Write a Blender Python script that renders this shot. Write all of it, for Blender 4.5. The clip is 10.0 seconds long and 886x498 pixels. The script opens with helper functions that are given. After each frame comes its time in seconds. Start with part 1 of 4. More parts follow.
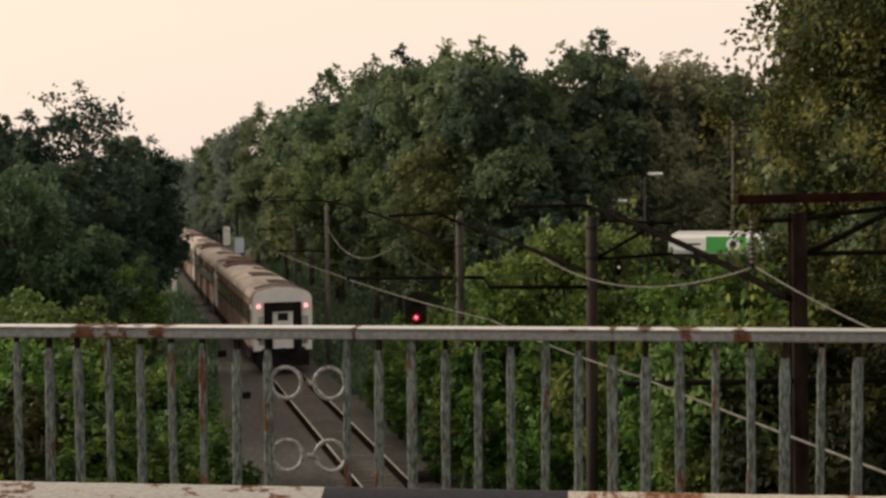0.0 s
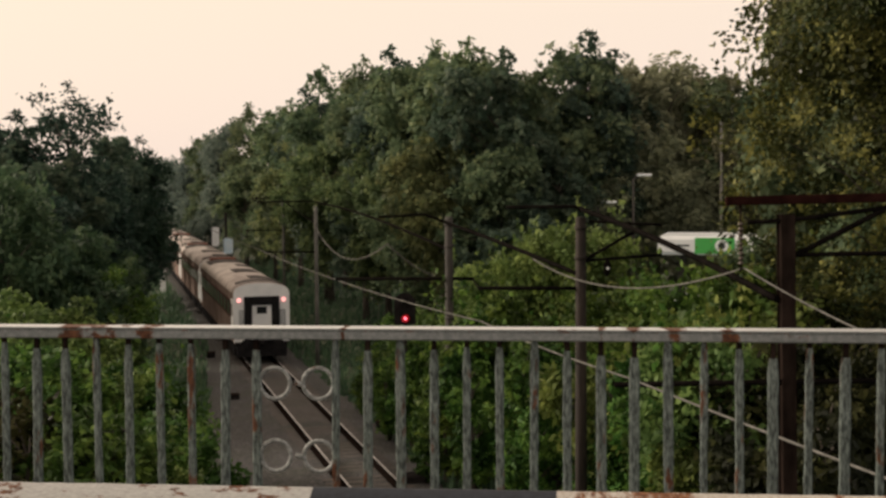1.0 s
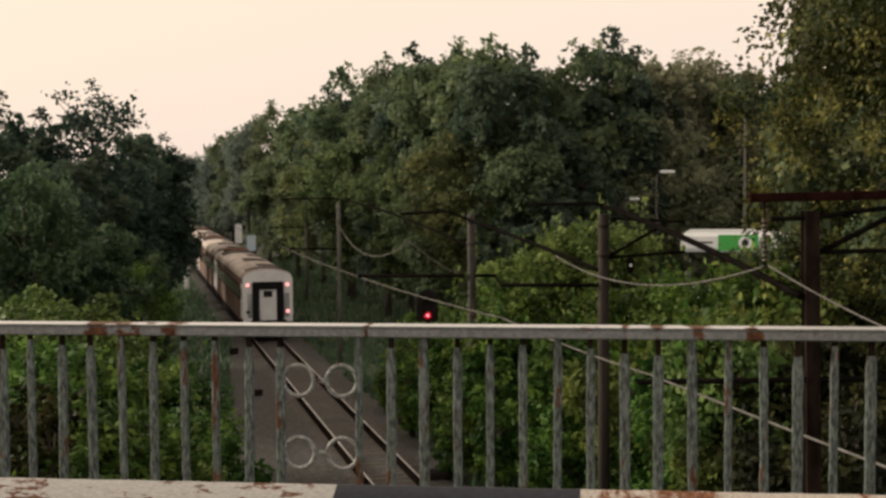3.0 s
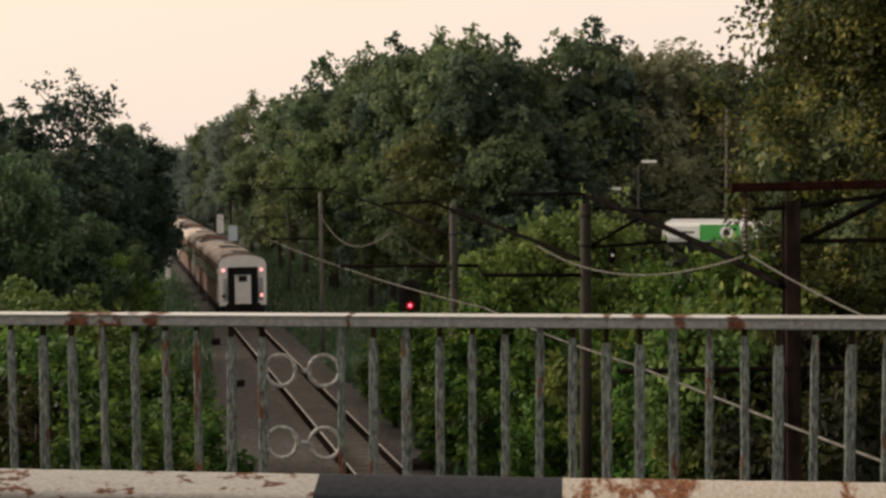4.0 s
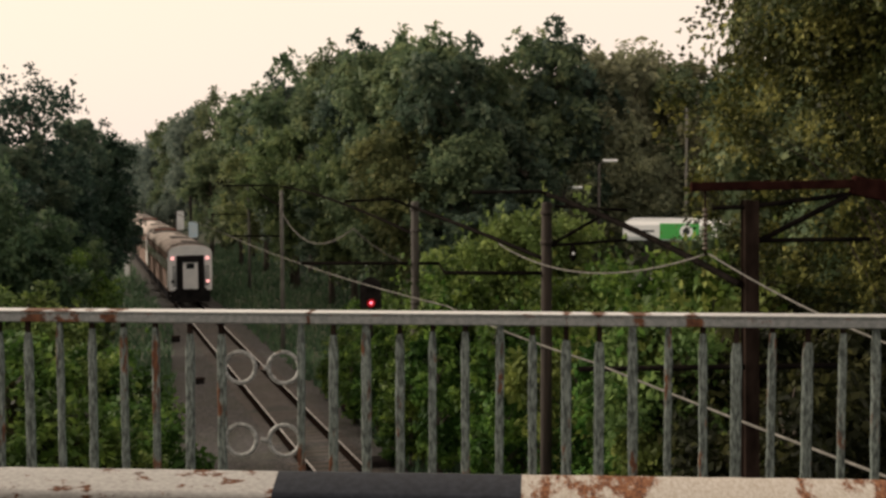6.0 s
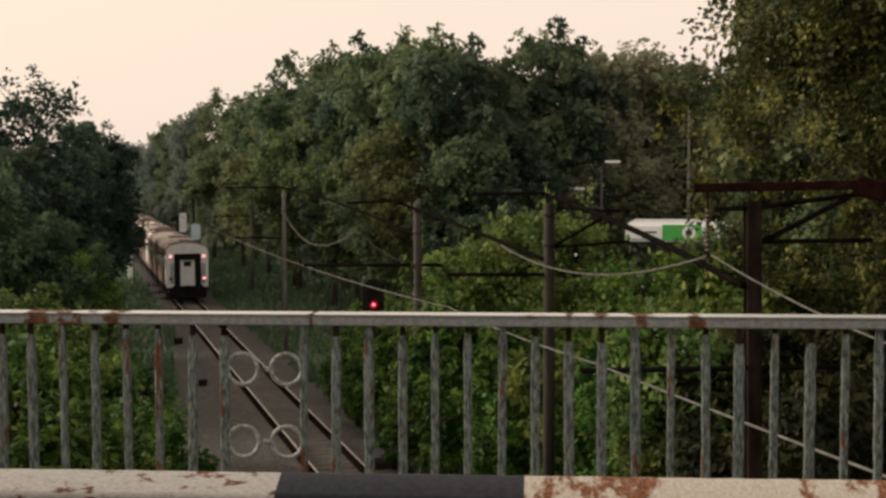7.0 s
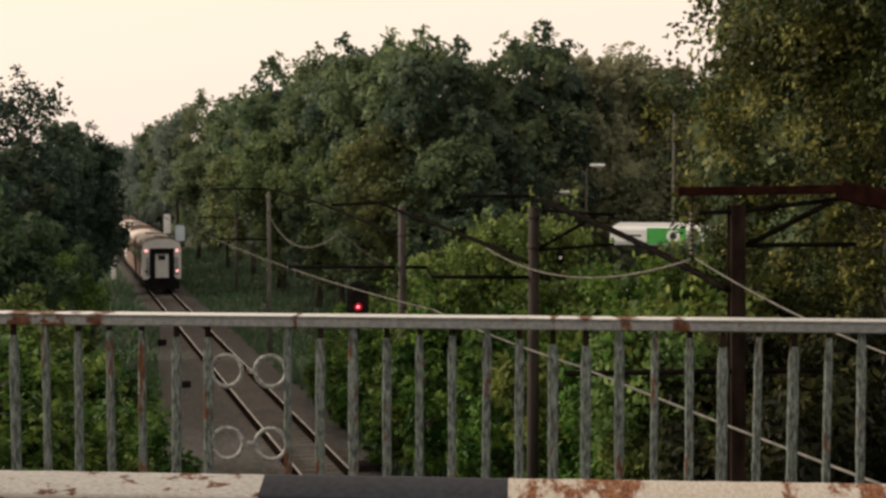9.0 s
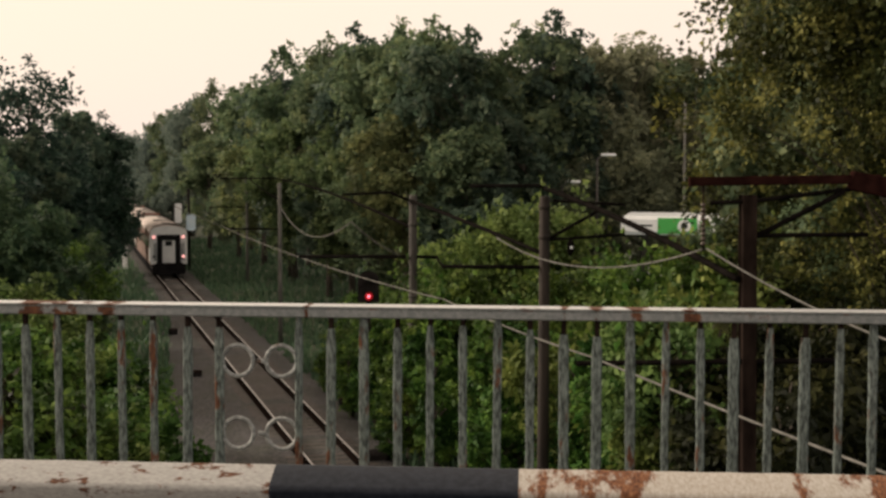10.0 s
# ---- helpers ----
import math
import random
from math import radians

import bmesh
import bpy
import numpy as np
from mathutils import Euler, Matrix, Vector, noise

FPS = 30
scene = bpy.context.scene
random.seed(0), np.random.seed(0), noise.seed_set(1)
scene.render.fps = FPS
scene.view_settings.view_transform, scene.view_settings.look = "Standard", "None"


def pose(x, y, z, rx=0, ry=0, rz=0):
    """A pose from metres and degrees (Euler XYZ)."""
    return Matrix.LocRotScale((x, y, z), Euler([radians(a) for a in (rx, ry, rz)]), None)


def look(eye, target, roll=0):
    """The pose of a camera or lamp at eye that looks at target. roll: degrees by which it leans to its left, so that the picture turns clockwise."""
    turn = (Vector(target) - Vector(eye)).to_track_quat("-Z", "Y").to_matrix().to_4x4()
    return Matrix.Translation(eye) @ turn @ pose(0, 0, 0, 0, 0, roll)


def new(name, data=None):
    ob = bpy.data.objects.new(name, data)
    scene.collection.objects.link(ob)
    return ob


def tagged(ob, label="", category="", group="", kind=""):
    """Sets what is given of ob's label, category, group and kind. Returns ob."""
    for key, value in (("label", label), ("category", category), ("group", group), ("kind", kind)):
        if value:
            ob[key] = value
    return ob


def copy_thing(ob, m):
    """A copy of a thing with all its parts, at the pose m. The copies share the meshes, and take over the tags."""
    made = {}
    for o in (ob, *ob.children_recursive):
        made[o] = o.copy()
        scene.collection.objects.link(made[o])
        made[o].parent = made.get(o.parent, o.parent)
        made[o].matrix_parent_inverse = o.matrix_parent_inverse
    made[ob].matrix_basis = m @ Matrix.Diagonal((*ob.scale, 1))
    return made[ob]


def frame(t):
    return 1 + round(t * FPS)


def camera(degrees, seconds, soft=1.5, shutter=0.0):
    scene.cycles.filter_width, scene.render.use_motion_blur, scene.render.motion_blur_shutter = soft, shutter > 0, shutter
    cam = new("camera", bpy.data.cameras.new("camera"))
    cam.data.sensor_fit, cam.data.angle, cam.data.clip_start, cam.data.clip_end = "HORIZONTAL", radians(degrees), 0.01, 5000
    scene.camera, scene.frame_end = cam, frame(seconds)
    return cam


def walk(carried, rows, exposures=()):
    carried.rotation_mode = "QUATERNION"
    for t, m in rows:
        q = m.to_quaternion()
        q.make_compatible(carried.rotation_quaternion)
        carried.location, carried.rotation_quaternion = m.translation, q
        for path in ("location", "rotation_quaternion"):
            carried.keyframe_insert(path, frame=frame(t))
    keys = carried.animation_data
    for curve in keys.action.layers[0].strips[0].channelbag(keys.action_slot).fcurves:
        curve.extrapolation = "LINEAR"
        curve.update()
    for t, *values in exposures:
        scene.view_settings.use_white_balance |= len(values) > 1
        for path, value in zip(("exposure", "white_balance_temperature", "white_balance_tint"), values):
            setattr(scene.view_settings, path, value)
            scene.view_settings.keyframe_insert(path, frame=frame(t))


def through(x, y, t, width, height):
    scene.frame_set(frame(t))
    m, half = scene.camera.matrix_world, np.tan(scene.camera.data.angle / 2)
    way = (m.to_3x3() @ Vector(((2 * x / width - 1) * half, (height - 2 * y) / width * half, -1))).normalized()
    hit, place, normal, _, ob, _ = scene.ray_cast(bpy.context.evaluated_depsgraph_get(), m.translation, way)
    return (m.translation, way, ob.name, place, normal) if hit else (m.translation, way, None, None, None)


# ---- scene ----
# ---- camera ----
cam = camera(38.75, 10.0, soft=2.75)
CAMERA_ROWS = [
    (0, pose(0.0012, -0.0001, 9.2018, 87.096, 0.507, 0.128)),
    (0.5, pose(0.0006, -0.0003, 9.2000, 86.947, 0.440, 0.459)),
    (1, pose(0.0020, 0.0002, 9.1992, 87.142, 0.428, -0.360)),
    (1.5, pose(0.0014, 0.0000, 9.1984, 87.205, 0.361, -0.201)),
    (2, pose(0.0004, 0.0001, 9.2011, 87.037, 0.425, 0.879)),
    (2.5, pose(0.0019, -0.0001, 9.1978, 87.190, 0.435, 0.414)),
    (2.7, pose(-0.0012, -0.0000, 9.2027, 86.982, 0.442, 0.816)),
    (3.8, pose(-0.0007, -0.0004, 9.1967, 87.131, 0.556, -0.145)),
    (4, pose(-0.0009, -0.0004, 9.2000, 86.551, 0.502, -0.155)),
    (4.5, pose(-0.0003, 0.0006, 9.1996, 86.075, 0.305, -0.002)),
    (5, pose(0.0007, 0.0001, 9.1985, 86.404, 0.287, -1.235)),
    (5.5, pose(0.0031, -0.0001, 9.1978, 86.284, 0.103, -1.857)),
    (6, pose(0.0019, -0.0001, 9.1982, 86.438, 0.159, -1.890)),
    (7.5, pose(0.0018, 0.0002, 9.1967, 86.573, 0.236, -1.722)),
    (8, pose(0.0031, 0.0006, 9.1973, 86.682, 0.076, -1.788)),
    (8.5, pose(0.0031, -0.0004, 9.1973, 86.627, 0.055, -2.225)),
    (9, pose(0.0019, -0.0003, 9.1969, 86.621, -0.032, -2.459)),
    (9.5, pose(0.0020, -0.0003, 9.1969, 86.555, -0.050, -2.127)),
    (10, pose(0.0011, 0.0005, 9.1992, 86.150, -0.079, -1.972)),
]
walk(cam, CAMERA_ROWS, exposures=[(0, 0.0), (4.6, 0.0), (4.9, 0.12), (6.2, 0.12), (7.3, -0.05), (8.6, -0.05), (8.9, 0.13), (10.0, 0.13)])

# ---- light: dusk, afterglow ahead and to the left, dim sky behind ----
SUN_ELEVATION, SUN_AZIMUTH = radians(16), radians(-72)
sun_way = Vector((math.sin(SUN_AZIMUTH) * math.cos(SUN_ELEVATION), math.cos(SUN_AZIMUTH) * math.cos(SUN_ELEVATION), math.sin(SUN_ELEVATION)))
world = bpy.data.worlds.new("evening_sky")
scene.world = world
world.use_nodes = True
wn, wl = world.node_tree.nodes, world.node_tree.links
sky = wn.new("ShaderNodeTexSky")
sky.sky_type = "NISHITA"
sky.sun_disc = False
sky.sun_elevation, sky.sun_rotation = SUN_ELEVATION, SUN_AZIMUTH
sky.air_density, sky.dust_density, sky.ozone_density = 1.0, 4.0, 1.0
coord, dot, haze, mix = wn.new("ShaderNodeTexCoord"), wn.new("ShaderNodeVectorMath"), wn.new("ShaderNodeValToRGB"), wn.new("ShaderNodeMix")
dot.operation = "DOT_PRODUCT"
dot.inputs[1].default_value = sun_way * 0.5
half = wn.new("ShaderNodeMath")
half.inputs[1].default_value = 0.5
wl.new(coord.outputs["Generated"], dot.inputs[0])
wl.new(dot.outputs["Value"], half.inputs[0])
wl.new(half.outputs[0], haze.inputs["Fac"])
haze.color_ramp.interpolation = "EASE"
el = haze.color_ramp.elements
el[0].position, el[0].color = 0.0, (0.17, 0.175, 0.195, 1)
el[1].position, el[1].color = 0.9, (1.0, 0.84, 0.685, 1)
for at, tone in ((0.26, (0.56, 0.51, 0.48, 1)), (0.42, (0.985, 0.818, 0.70, 1))):
    el.new(at).color = tone
scaled = wn.new("ShaderNodeVectorMath")
scaled.operation = "SCALE"
scaled.inputs["Scale"].default_value = 10.3
height_of, climb, warm = wn.new("ShaderNodeSeparateXYZ"), wn.new("ShaderNodeMapRange"), wn.new("ShaderNodeMix")
climb.inputs["From Min"].default_value, climb.inputs["From Max"].default_value = 0.03, 0.16
warm.data_type = "RGBA"
warm.inputs["A"].default_value, warm.inputs["B"].default_value = (1.0, 0.965, 1.0, 1), (1.02, 1.005, 0.95, 1)
tinted = wn.new("ShaderNodeVectorMath")
tinted.operation = "MULTIPLY"
wl.new(coord.outputs["Generated"], height_of.inputs[0])
wl.new(height_of.outputs["Z"], climb.inputs["Value"])
wl.new(climb.outputs["Result"], warm.inputs["Factor"])
wl.new(haze.outputs["Color"], tinted.inputs[0])
wl.new(warm.outputs["Result"], tinted.inputs[1])
wl.new(tinted.outputs["Vector"], scaled.inputs[0])
mix.data_type = "RGBA"
mix.inputs["Factor"].default_value = 0.85
wl.new(sky.outputs["Color"], mix.inputs["A"])
wl.new(scaled.outputs["Vector"], mix.inputs["B"])
wl.new(mix.outputs["Result"], wn["Background"].inputs["Color"])
wn["Background"].inputs["Strength"].default_value = 0.109
sun_data = bpy.data.lights.new("sun", "SUN")
sun_data.energy, sun_data.angle, sun_data.color = 2.9, radians(9), (1.0, 0.87, 0.72)
sun = new("sun", sun_data)
sun.matrix_world = look(sun_way * 100, (0, 0, 0))


# ---- materials ----
def material(name, base, rough=0.7, metal=0.0):
    m = bpy.data.materials.new(name)
    m.use_nodes = True
    b = m.node_tree.nodes["Principled BSDF"]
    b.inputs["Base Color"].default_value = (*base, 1)
    b.inputs["Roughness"].default_value, b.inputs["Metallic"].default_value = rough, metal
    return m, m.node_tree.nodes, m.node_tree.links, b


def ramp(nodes, stops):
    r = nodes.new("ShaderNodeValToRGB")
    e = r.color_ramp.elements
    while len(e) < len(stops):
        e.new(0.5)
    for el, (p, c) in zip(e, stops):
        el.position, el.color = p, (*c, 1) if len(c) == 3 else c
    return r


def noise_node(nodes, links, scale, detail=4.0, rough=0.6, stretch=(1, 1, 1)):
    co, mp, no = nodes.new("ShaderNodeTexCoord"), nodes.new("ShaderNodeMapping"), nodes.new("ShaderNodeTexNoise")
    info, off = nodes.new("ShaderNodeObjectInfo"), nodes.new("ShaderNodeVectorMath")
    off.operation = "MULTIPLY_ADD"
    off.inputs[1].default_value = (31.0, 17.0, 53.0)
    links.new(info.outputs["Random"], off.inputs[0])
    links.new(co.outputs["Object"], off.inputs[2])
    mp.inputs["Scale"].default_value = stretch
    no.inputs["Scale"].default_value, no.inputs["Detail"].default_value, no.inputs["Roughness"].default_value = scale, detail, rough
    links.new(off.outputs["Vector"], mp.inputs["Vector"])
    links.new(mp.outputs["Vector"], no.inputs["Vector"])
    return no


def add_bump(nodes, links, b, source, strength, distance):
    bp = nodes.new("ShaderNodeBump")
    bp.inputs["Strength"].default_value, bp.inputs["Distance"].default_value = strength, distance
    links.new(source, bp.inputs["Height"])
    links.new(bp.outputs["Normal"], b.inputs["Normal"])


def two_tone(name, a, c, scale, rough=0.8, metal=0.0, bump=0.3, dist=0.01, lo=0.35, hi=0.65, stretch=(1, 1, 1)):
    """Two colours over coarse noise, with fine noise as relief."""
    m, n, l, b = material(name, a, rough, metal)
    no = noise_node(n, l, scale, 6, 0.65, stretch)
    r = ramp(n, [(lo, a), (hi, c)])
    l.new(no.outputs["Fac"], r.inputs["Fac"])
    l.new(r.outputs["Color"], b.inputs["Base Color"])
    fine = noise_node(n, l, scale * 7, 3)
    add_bump(n, l, b, fine.outputs["Fac"], bump, dist)
    return m


RUST_BROWN = ((0.034, 0.015, 0.009), (0.105, 0.040, 0.018), (0.20, 0.088, 0.040))
RUST_ORANGE = ((0.045, 0.016, 0.008), (0.165, 0.062, 0.025), (0.32, 0.155, 0.072))


def painted_metal(name, paint, worn, rust_at=0.62, scale=9.0, rough=0.55, edge=0.03, stretch=(1, 1, 1), tones=RUST_BROWN, spots=()):
    """Old paint with rust patches, stains round them and a dull primer; spots: (x, half width) where rust has broken out."""
    m, n, l, b = material(name, paint, rough)
    big = noise_node(n, l, scale, 8, 0.7, stretch)
    fine = noise_node(n, l, scale * 6, 4, 0.6, stretch)
    tint = ramp(n, [(0.38, paint), (0.64, worn)])
    l.new(fine.outputs["Fac"], tint.inputs["Fac"])
    rust = ramp(n, list(zip((0.3, 0.5, 0.75), tones)))
    l.new(fine.outputs["Fac"], rust.inputs["Fac"])
    mask = ramp(n, [(rust_at, (0, 0, 0)), (rust_at + edge, (1, 1, 1))])
    low = noise_node(n, l, scale * 0.16, 2, 0.5)
    wide = n.new("ShaderNodeMath")
    wide.operation = "MULTIPLY_ADD"
    wide.inputs[1].default_value, wide.inputs[2].default_value = 0.35, -0.175
    both = n.new("ShaderNodeMath")
    l.new(low.outputs["Fac"], wide.inputs[0])
    l.new(wide.outputs[0], both.inputs[0])
    l.new(big.outputs["Fac"], both.inputs[1])
    total = both.outputs[0]
    if spots:
        xyz, place = n.new("ShaderNodeSeparateXYZ"), n.new("ShaderNodeTexCoord")
        l.new(place.outputs["Object"], xyz.inputs[0])
        for at, wide_at in spots:
            gap, size_of, fall, more = (n.new("ShaderNodeMath"), n.new("ShaderNodeMath"), n.new("ShaderNodeMapRange"), n.new("ShaderNodeMath"))
            gap.operation, size_of.operation = "SUBTRACT", "ABSOLUTE"
            gap.inputs[1].default_value = at
            fall.inputs["From Max"].default_value = wide_at * 1.7
            fall.inputs["To Min"].default_value, fall.inputs["To Max"].default_value = 0.27, 0.0
            l.new(xyz.outputs["X"], gap.inputs[0])
            l.new(gap.outputs[0], size_of.inputs[0])
            l.new(size_of.outputs[0], fall.inputs["Value"])
            l.new(fall.outputs["Result"], more.inputs[0])
            l.new(total, more.inputs[1])
            total = more.outputs[0]
    l.new(total, mask.inputs["Fac"])
    mx = n.new("ShaderNodeMix")
    mx.data_type = "RGBA"
    l.new(mask.outputs["Color"], mx.inputs["Factor"])
    l.new(tint.outputs["Color"], mx.inputs["A"])
    l.new(rust.outputs["Color"], mx.inputs["B"])
    l.new(mx.outputs["Result"], b.inputs["Base Color"])
    rr = ramp(n, [(0.0, (rough,) * 3), (1.0, (0.9,) * 3)])
    l.new(mask.outputs["Color"], rr.inputs["Fac"])
    l.new(rr.outputs["Color"], b.inputs["Roughness"])
    add_bump(n, l, b, big.outputs["Fac"], 0.35, 0.004)
    return m


def leaf_material(name, dark, mid, light, through=0.3):
    """Leaves: each island and each spray of twigs has its own green, each plant its own cast."""
    m, n, l, b = material(name, mid, 0.6)
    patch = noise_node(n, l, 1.1, 2, 0.5)
    spread = n.new("ShaderNodeMapRange")
    spread.inputs["From Min"].default_value, spread.inputs["From Max"].default_value = 0.35, 0.66
    spread.inputs["To Min"].default_value, spread.inputs["To Max"].default_value = 0.0, 0.68
    l.new(patch.outputs["Fac"], spread.inputs["Value"])
    tone = n.new("ShaderNodeMath")
    tone.operation = "MULTIPLY_ADD"
    tone.inputs[1].default_value = 0.36
    geo, info = n.new("ShaderNodeNewGeometry"), n.new("ShaderNodeObjectInfo")
    r = ramp(n, [(0.0, dark), (0.55, mid), (1.0, light)])
    l.new(geo.outputs["Random Per Island"], tone.inputs[0])
    l.new(spread.outputs["Result"], tone.inputs[2])
    l.new(tone.outputs[0], r.inputs["Fac"])
    hs = n.new("ShaderNodeHueSaturation")
    mr = n.new("ShaderNodeMapRange")
    mr.inputs["To Min"].default_value, mr.inputs["To Max"].default_value = 0.472, 0.522
    l.new(info.outputs["Random"], mr.inputs["Value"])
    l.new(mr.outputs["Result"], hs.inputs["Hue"])
    mv = n.new("ShaderNodeMapRange")
    mv.inputs["To Min"].default_value, mv.inputs["To Max"].default_value = 0.82, 1.2
    mul = n.new("ShaderNodeMath")
    mul.operation = "MULTIPLY"
    mul.inputs[1].default_value = 7.31
    fr = n.new("ShaderNodeMath")
    fr.operation = "FRACT"
    l.new(info.outputs["Random"], mul.inputs[0])
    l.new(mul.outputs[0], fr.inputs[0])
    l.new(fr.outputs[0], mv.inputs["Value"])
    l.new(mv.outputs["Result"], hs.inputs["Value"])
    l.new(r.outputs["Color"], hs.inputs["Color"])
    l.new(hs.outputs["Color"], b.inputs["Base Color"])
    tr, ms = n.new("ShaderNodeBsdfTranslucent"), n.new("ShaderNodeMixShader")
    ms.inputs["Fac"].default_value = through
    l.new(hs.outputs["Color"], tr.inputs["Color"])
    l.new(b.outputs["BSDF"], ms.inputs[1])
    l.new(tr.outputs["BSDF"], ms.inputs[2])
    l.new(ms.outputs["Shader"], n["Material Output"].inputs["Surface"])
    b.inputs["Specular IOR Level"].default_value = 0.09
    b.inputs["Roughness"].default_value = 0.5
    return m


def glow(name, colour, strength, base=(0.1, 0.01, 0.01)):
    m, n, l, b = material(name, base, 0.3)
    b.inputs["Emission Color"].default_value = (*colour, 1)
    b.inputs["Emission Strength"].default_value = strength
    return m


LEAF = leaf_material("leaf_deciduous", (0.056, 0.088, 0.052), (0.124, 0.174, 0.096), (0.235, 0.275, 0.138), 0.42)
LEAF_DARK = leaf_material("leaf_dark", (0.039, 0.066, 0.050), (0.083, 0.126, 0.089), (0.152, 0.192, 0.122), 0.40)
LEAF_DEEP = leaf_material("leaf_deep_green", (0.017, 0.036, 0.027), (0.038, 0.070, 0.051), (0.072, 0.110, 0.075), 0.28)
LEAF_COOL = leaf_material("leaf_cool_green", (0.030, 0.062, 0.036), (0.070, 0.122, 0.064), (0.145, 0.21, 0.10), 0.33)
# Paler, greyer green: distance haze is put into the far trees' colour.
LEAF_HAZE = leaf_material("leaf_haze_grey", (0.088, 0.120, 0.106), (0.148, 0.190, 0.162), (0.225, 0.268, 0.215), 0.42)
# Crown against the sky: its backlit darkness is put into the leaf colour.
LEAF_NEAR = leaf_material("leaf_near_backlit", (0.010, 0.019, 0.007), (0.034, 0.053, 0.018), (0.118, 0.145, 0.050), 0.22)
LEAF_OLIVE = leaf_material("leaf_olive", (0.028, 0.048, 0.011), (0.088, 0.130, 0.033), (0.21, 0.27, 0.07), 0.34)
LEAF_BROWN = leaf_material("leaf_browning", (0.125, 0.146, 0.098), (0.232, 0.250, 0.158), (0.335, 0.345, 0.21), 0.48)
# Light end carries olive highlights, dark end the gaps between sprays.
LEAF_YELLOW = leaf_material("leaf_yellow_contrast", (0.009, 0.013, 0.005), (0.048, 0.060, 0.017), (0.29, 0.30, 0.09), 0.24)
LEAF_BUSH = leaf_material("leaf_bush", (0.014, 0.034, 0.008), (0.056, 0.115, 0.023), (0.205, 0.315, 0.065), 0.29)
# Lightened green makes up for sunlight that neighbouring trees block.
LEAF_LIT = leaf_material("leaf_lit_green", (0.042, 0.074, 0.023), (0.122, 0.182, 0.052), (0.28, 0.36, 0.112), 0.33)
# Scrub green darkened so that deep tree shade sits in the colour.
LEAF_SHADED = leaf_material("leaf_scrub_shaded", (0.005, 0.007, 0.003), (0.015, 0.018, 0.007), (0.075, 0.076, 0.027), 0.2)
# Forest green warmed and lightened to tint some trees as sunlit.
LEAF_SUNNY = leaf_material("leaf_sunny_green", (0.066, 0.098, 0.047), (0.142, 0.186, 0.083), (0.262, 0.298, 0.125), 0.42)
GRASS = leaf_material("grass_blade", (0.042, 0.076, 0.048), (0.076, 0.130, 0.074), (0.13, 0.185, 0.105), 0.34)
BARK = two_tone("bark", (0.045, 0.035, 0.028), (0.12, 0.10, 0.085), 6, 0.9, 0, 0.8, 0.03, stretch=(1, 1, 0.25))
EARTH = two_tone("earth", (0.038, 0.056, 0.030), (0.085, 0.094, 0.058), 0.5, 0.95, 0, 0.7, 0.05)


def ballast_material():
    m, n, l, b = material("ballast_gravel", (0.06, 0.055, 0.053), 0.95)
    stone, moss = noise_node(n, l, 9, 6, 0.75), noise_node(n, l, 0.8, 6, 0.7)
    grit = ramp(n, [(0.37, (0.014, 0.0125, 0.0135)), (0.52, (0.053, 0.049, 0.051)), (0.68, (0.145, 0.13, 0.132))])
    green = ramp(n, [(0.35, (0.016, 0.018, 0.012)), (0.7, (0.055, 0.058, 0.036))])
    where = ramp(n, [(0.42, (0, 0, 0)), (0.68, (0.8, 0.8, 0.8))])
    mx = n.new("ShaderNodeMix")
    mx.data_type = "RGBA"
    l.new(stone.outputs["Fac"], grit.inputs["Fac"])
    l.new(stone.outputs["Fac"], green.inputs["Fac"])
    l.new(moss.outputs["Fac"], where.inputs["Fac"])
    l.new(where.outputs["Color"], mx.inputs["Factor"])
    l.new(grit.outputs["Color"], mx.inputs["A"])
    l.new(green.outputs["Color"], mx.inputs["B"])
    l.new(mx.outputs["Result"], b.inputs["Base Color"])
    add_bump(n, l, b, stone.outputs["Fac"], 1.0, 0.05)
    return m


BALLAST = ballast_material()
SLEEPER = two_tone("sleeper_timber", (0.05, 0.04, 0.036), (0.10, 0.083, 0.074), 4, 0.9, 0, 0.6, 0.01, stretch=(0.3, 2, 2))
RAIL_STEEL = two_tone("rail_head", (0.34, 0.32, 0.315), (0.60, 0.57, 0.56), 3, 0.48, 1.0, 0.03, 0.001)
RAIL_SIDE = two_tone("rail_rust", (0.006, 0.0045, 0.004), (0.016, 0.011, 0.009), 6, 0.9)
RAIL_RUST = [(-1.17, 0.11), (-0.985, 0.028), (-1.27, 0.03), (0.552, 0.016), (0.655, 0.03), (0.785, 0.034), (0.96, 0.026), (-0.31, 0.012)]
RAILING = painted_metal("railing_grey_paint", (0.170, 0.187, 0.190), (0.262, 0.277, 0.278), 0.66, 11.0, 0.3, 0.06, spots=RAIL_RUST)
# Paler paint of the handrail's top strip holds the sky's reflection.
RAIL_SKYLIT = painted_metal("railing_skylit_top", (0.44, 0.45, 0.455), (0.60, 0.605, 0.605), 0.66, 11.0, 0.3, 0.06, spots=RAIL_RUST)
BALUSTER = painted_metal("baluster_grey_paint", (0.030, 0.041, 0.038), (0.195, 0.238, 0.222), 0.585, 12.0, 0.6, 0.05, (1.6, 1.6, 0.45))
PIPE_WHITE = painted_metal("pipe_white_paint", (0.30, 0.295, 0.28), (0.42, 0.41, 0.395), 0.555, 26.0, 0.6, 0.04, (0.5, 1, 1))
RING_PAINT = painted_metal("ring_grey_paint", (0.13, 0.14, 0.137), (0.36, 0.375, 0.365), 0.66, 14.0, 0.45)
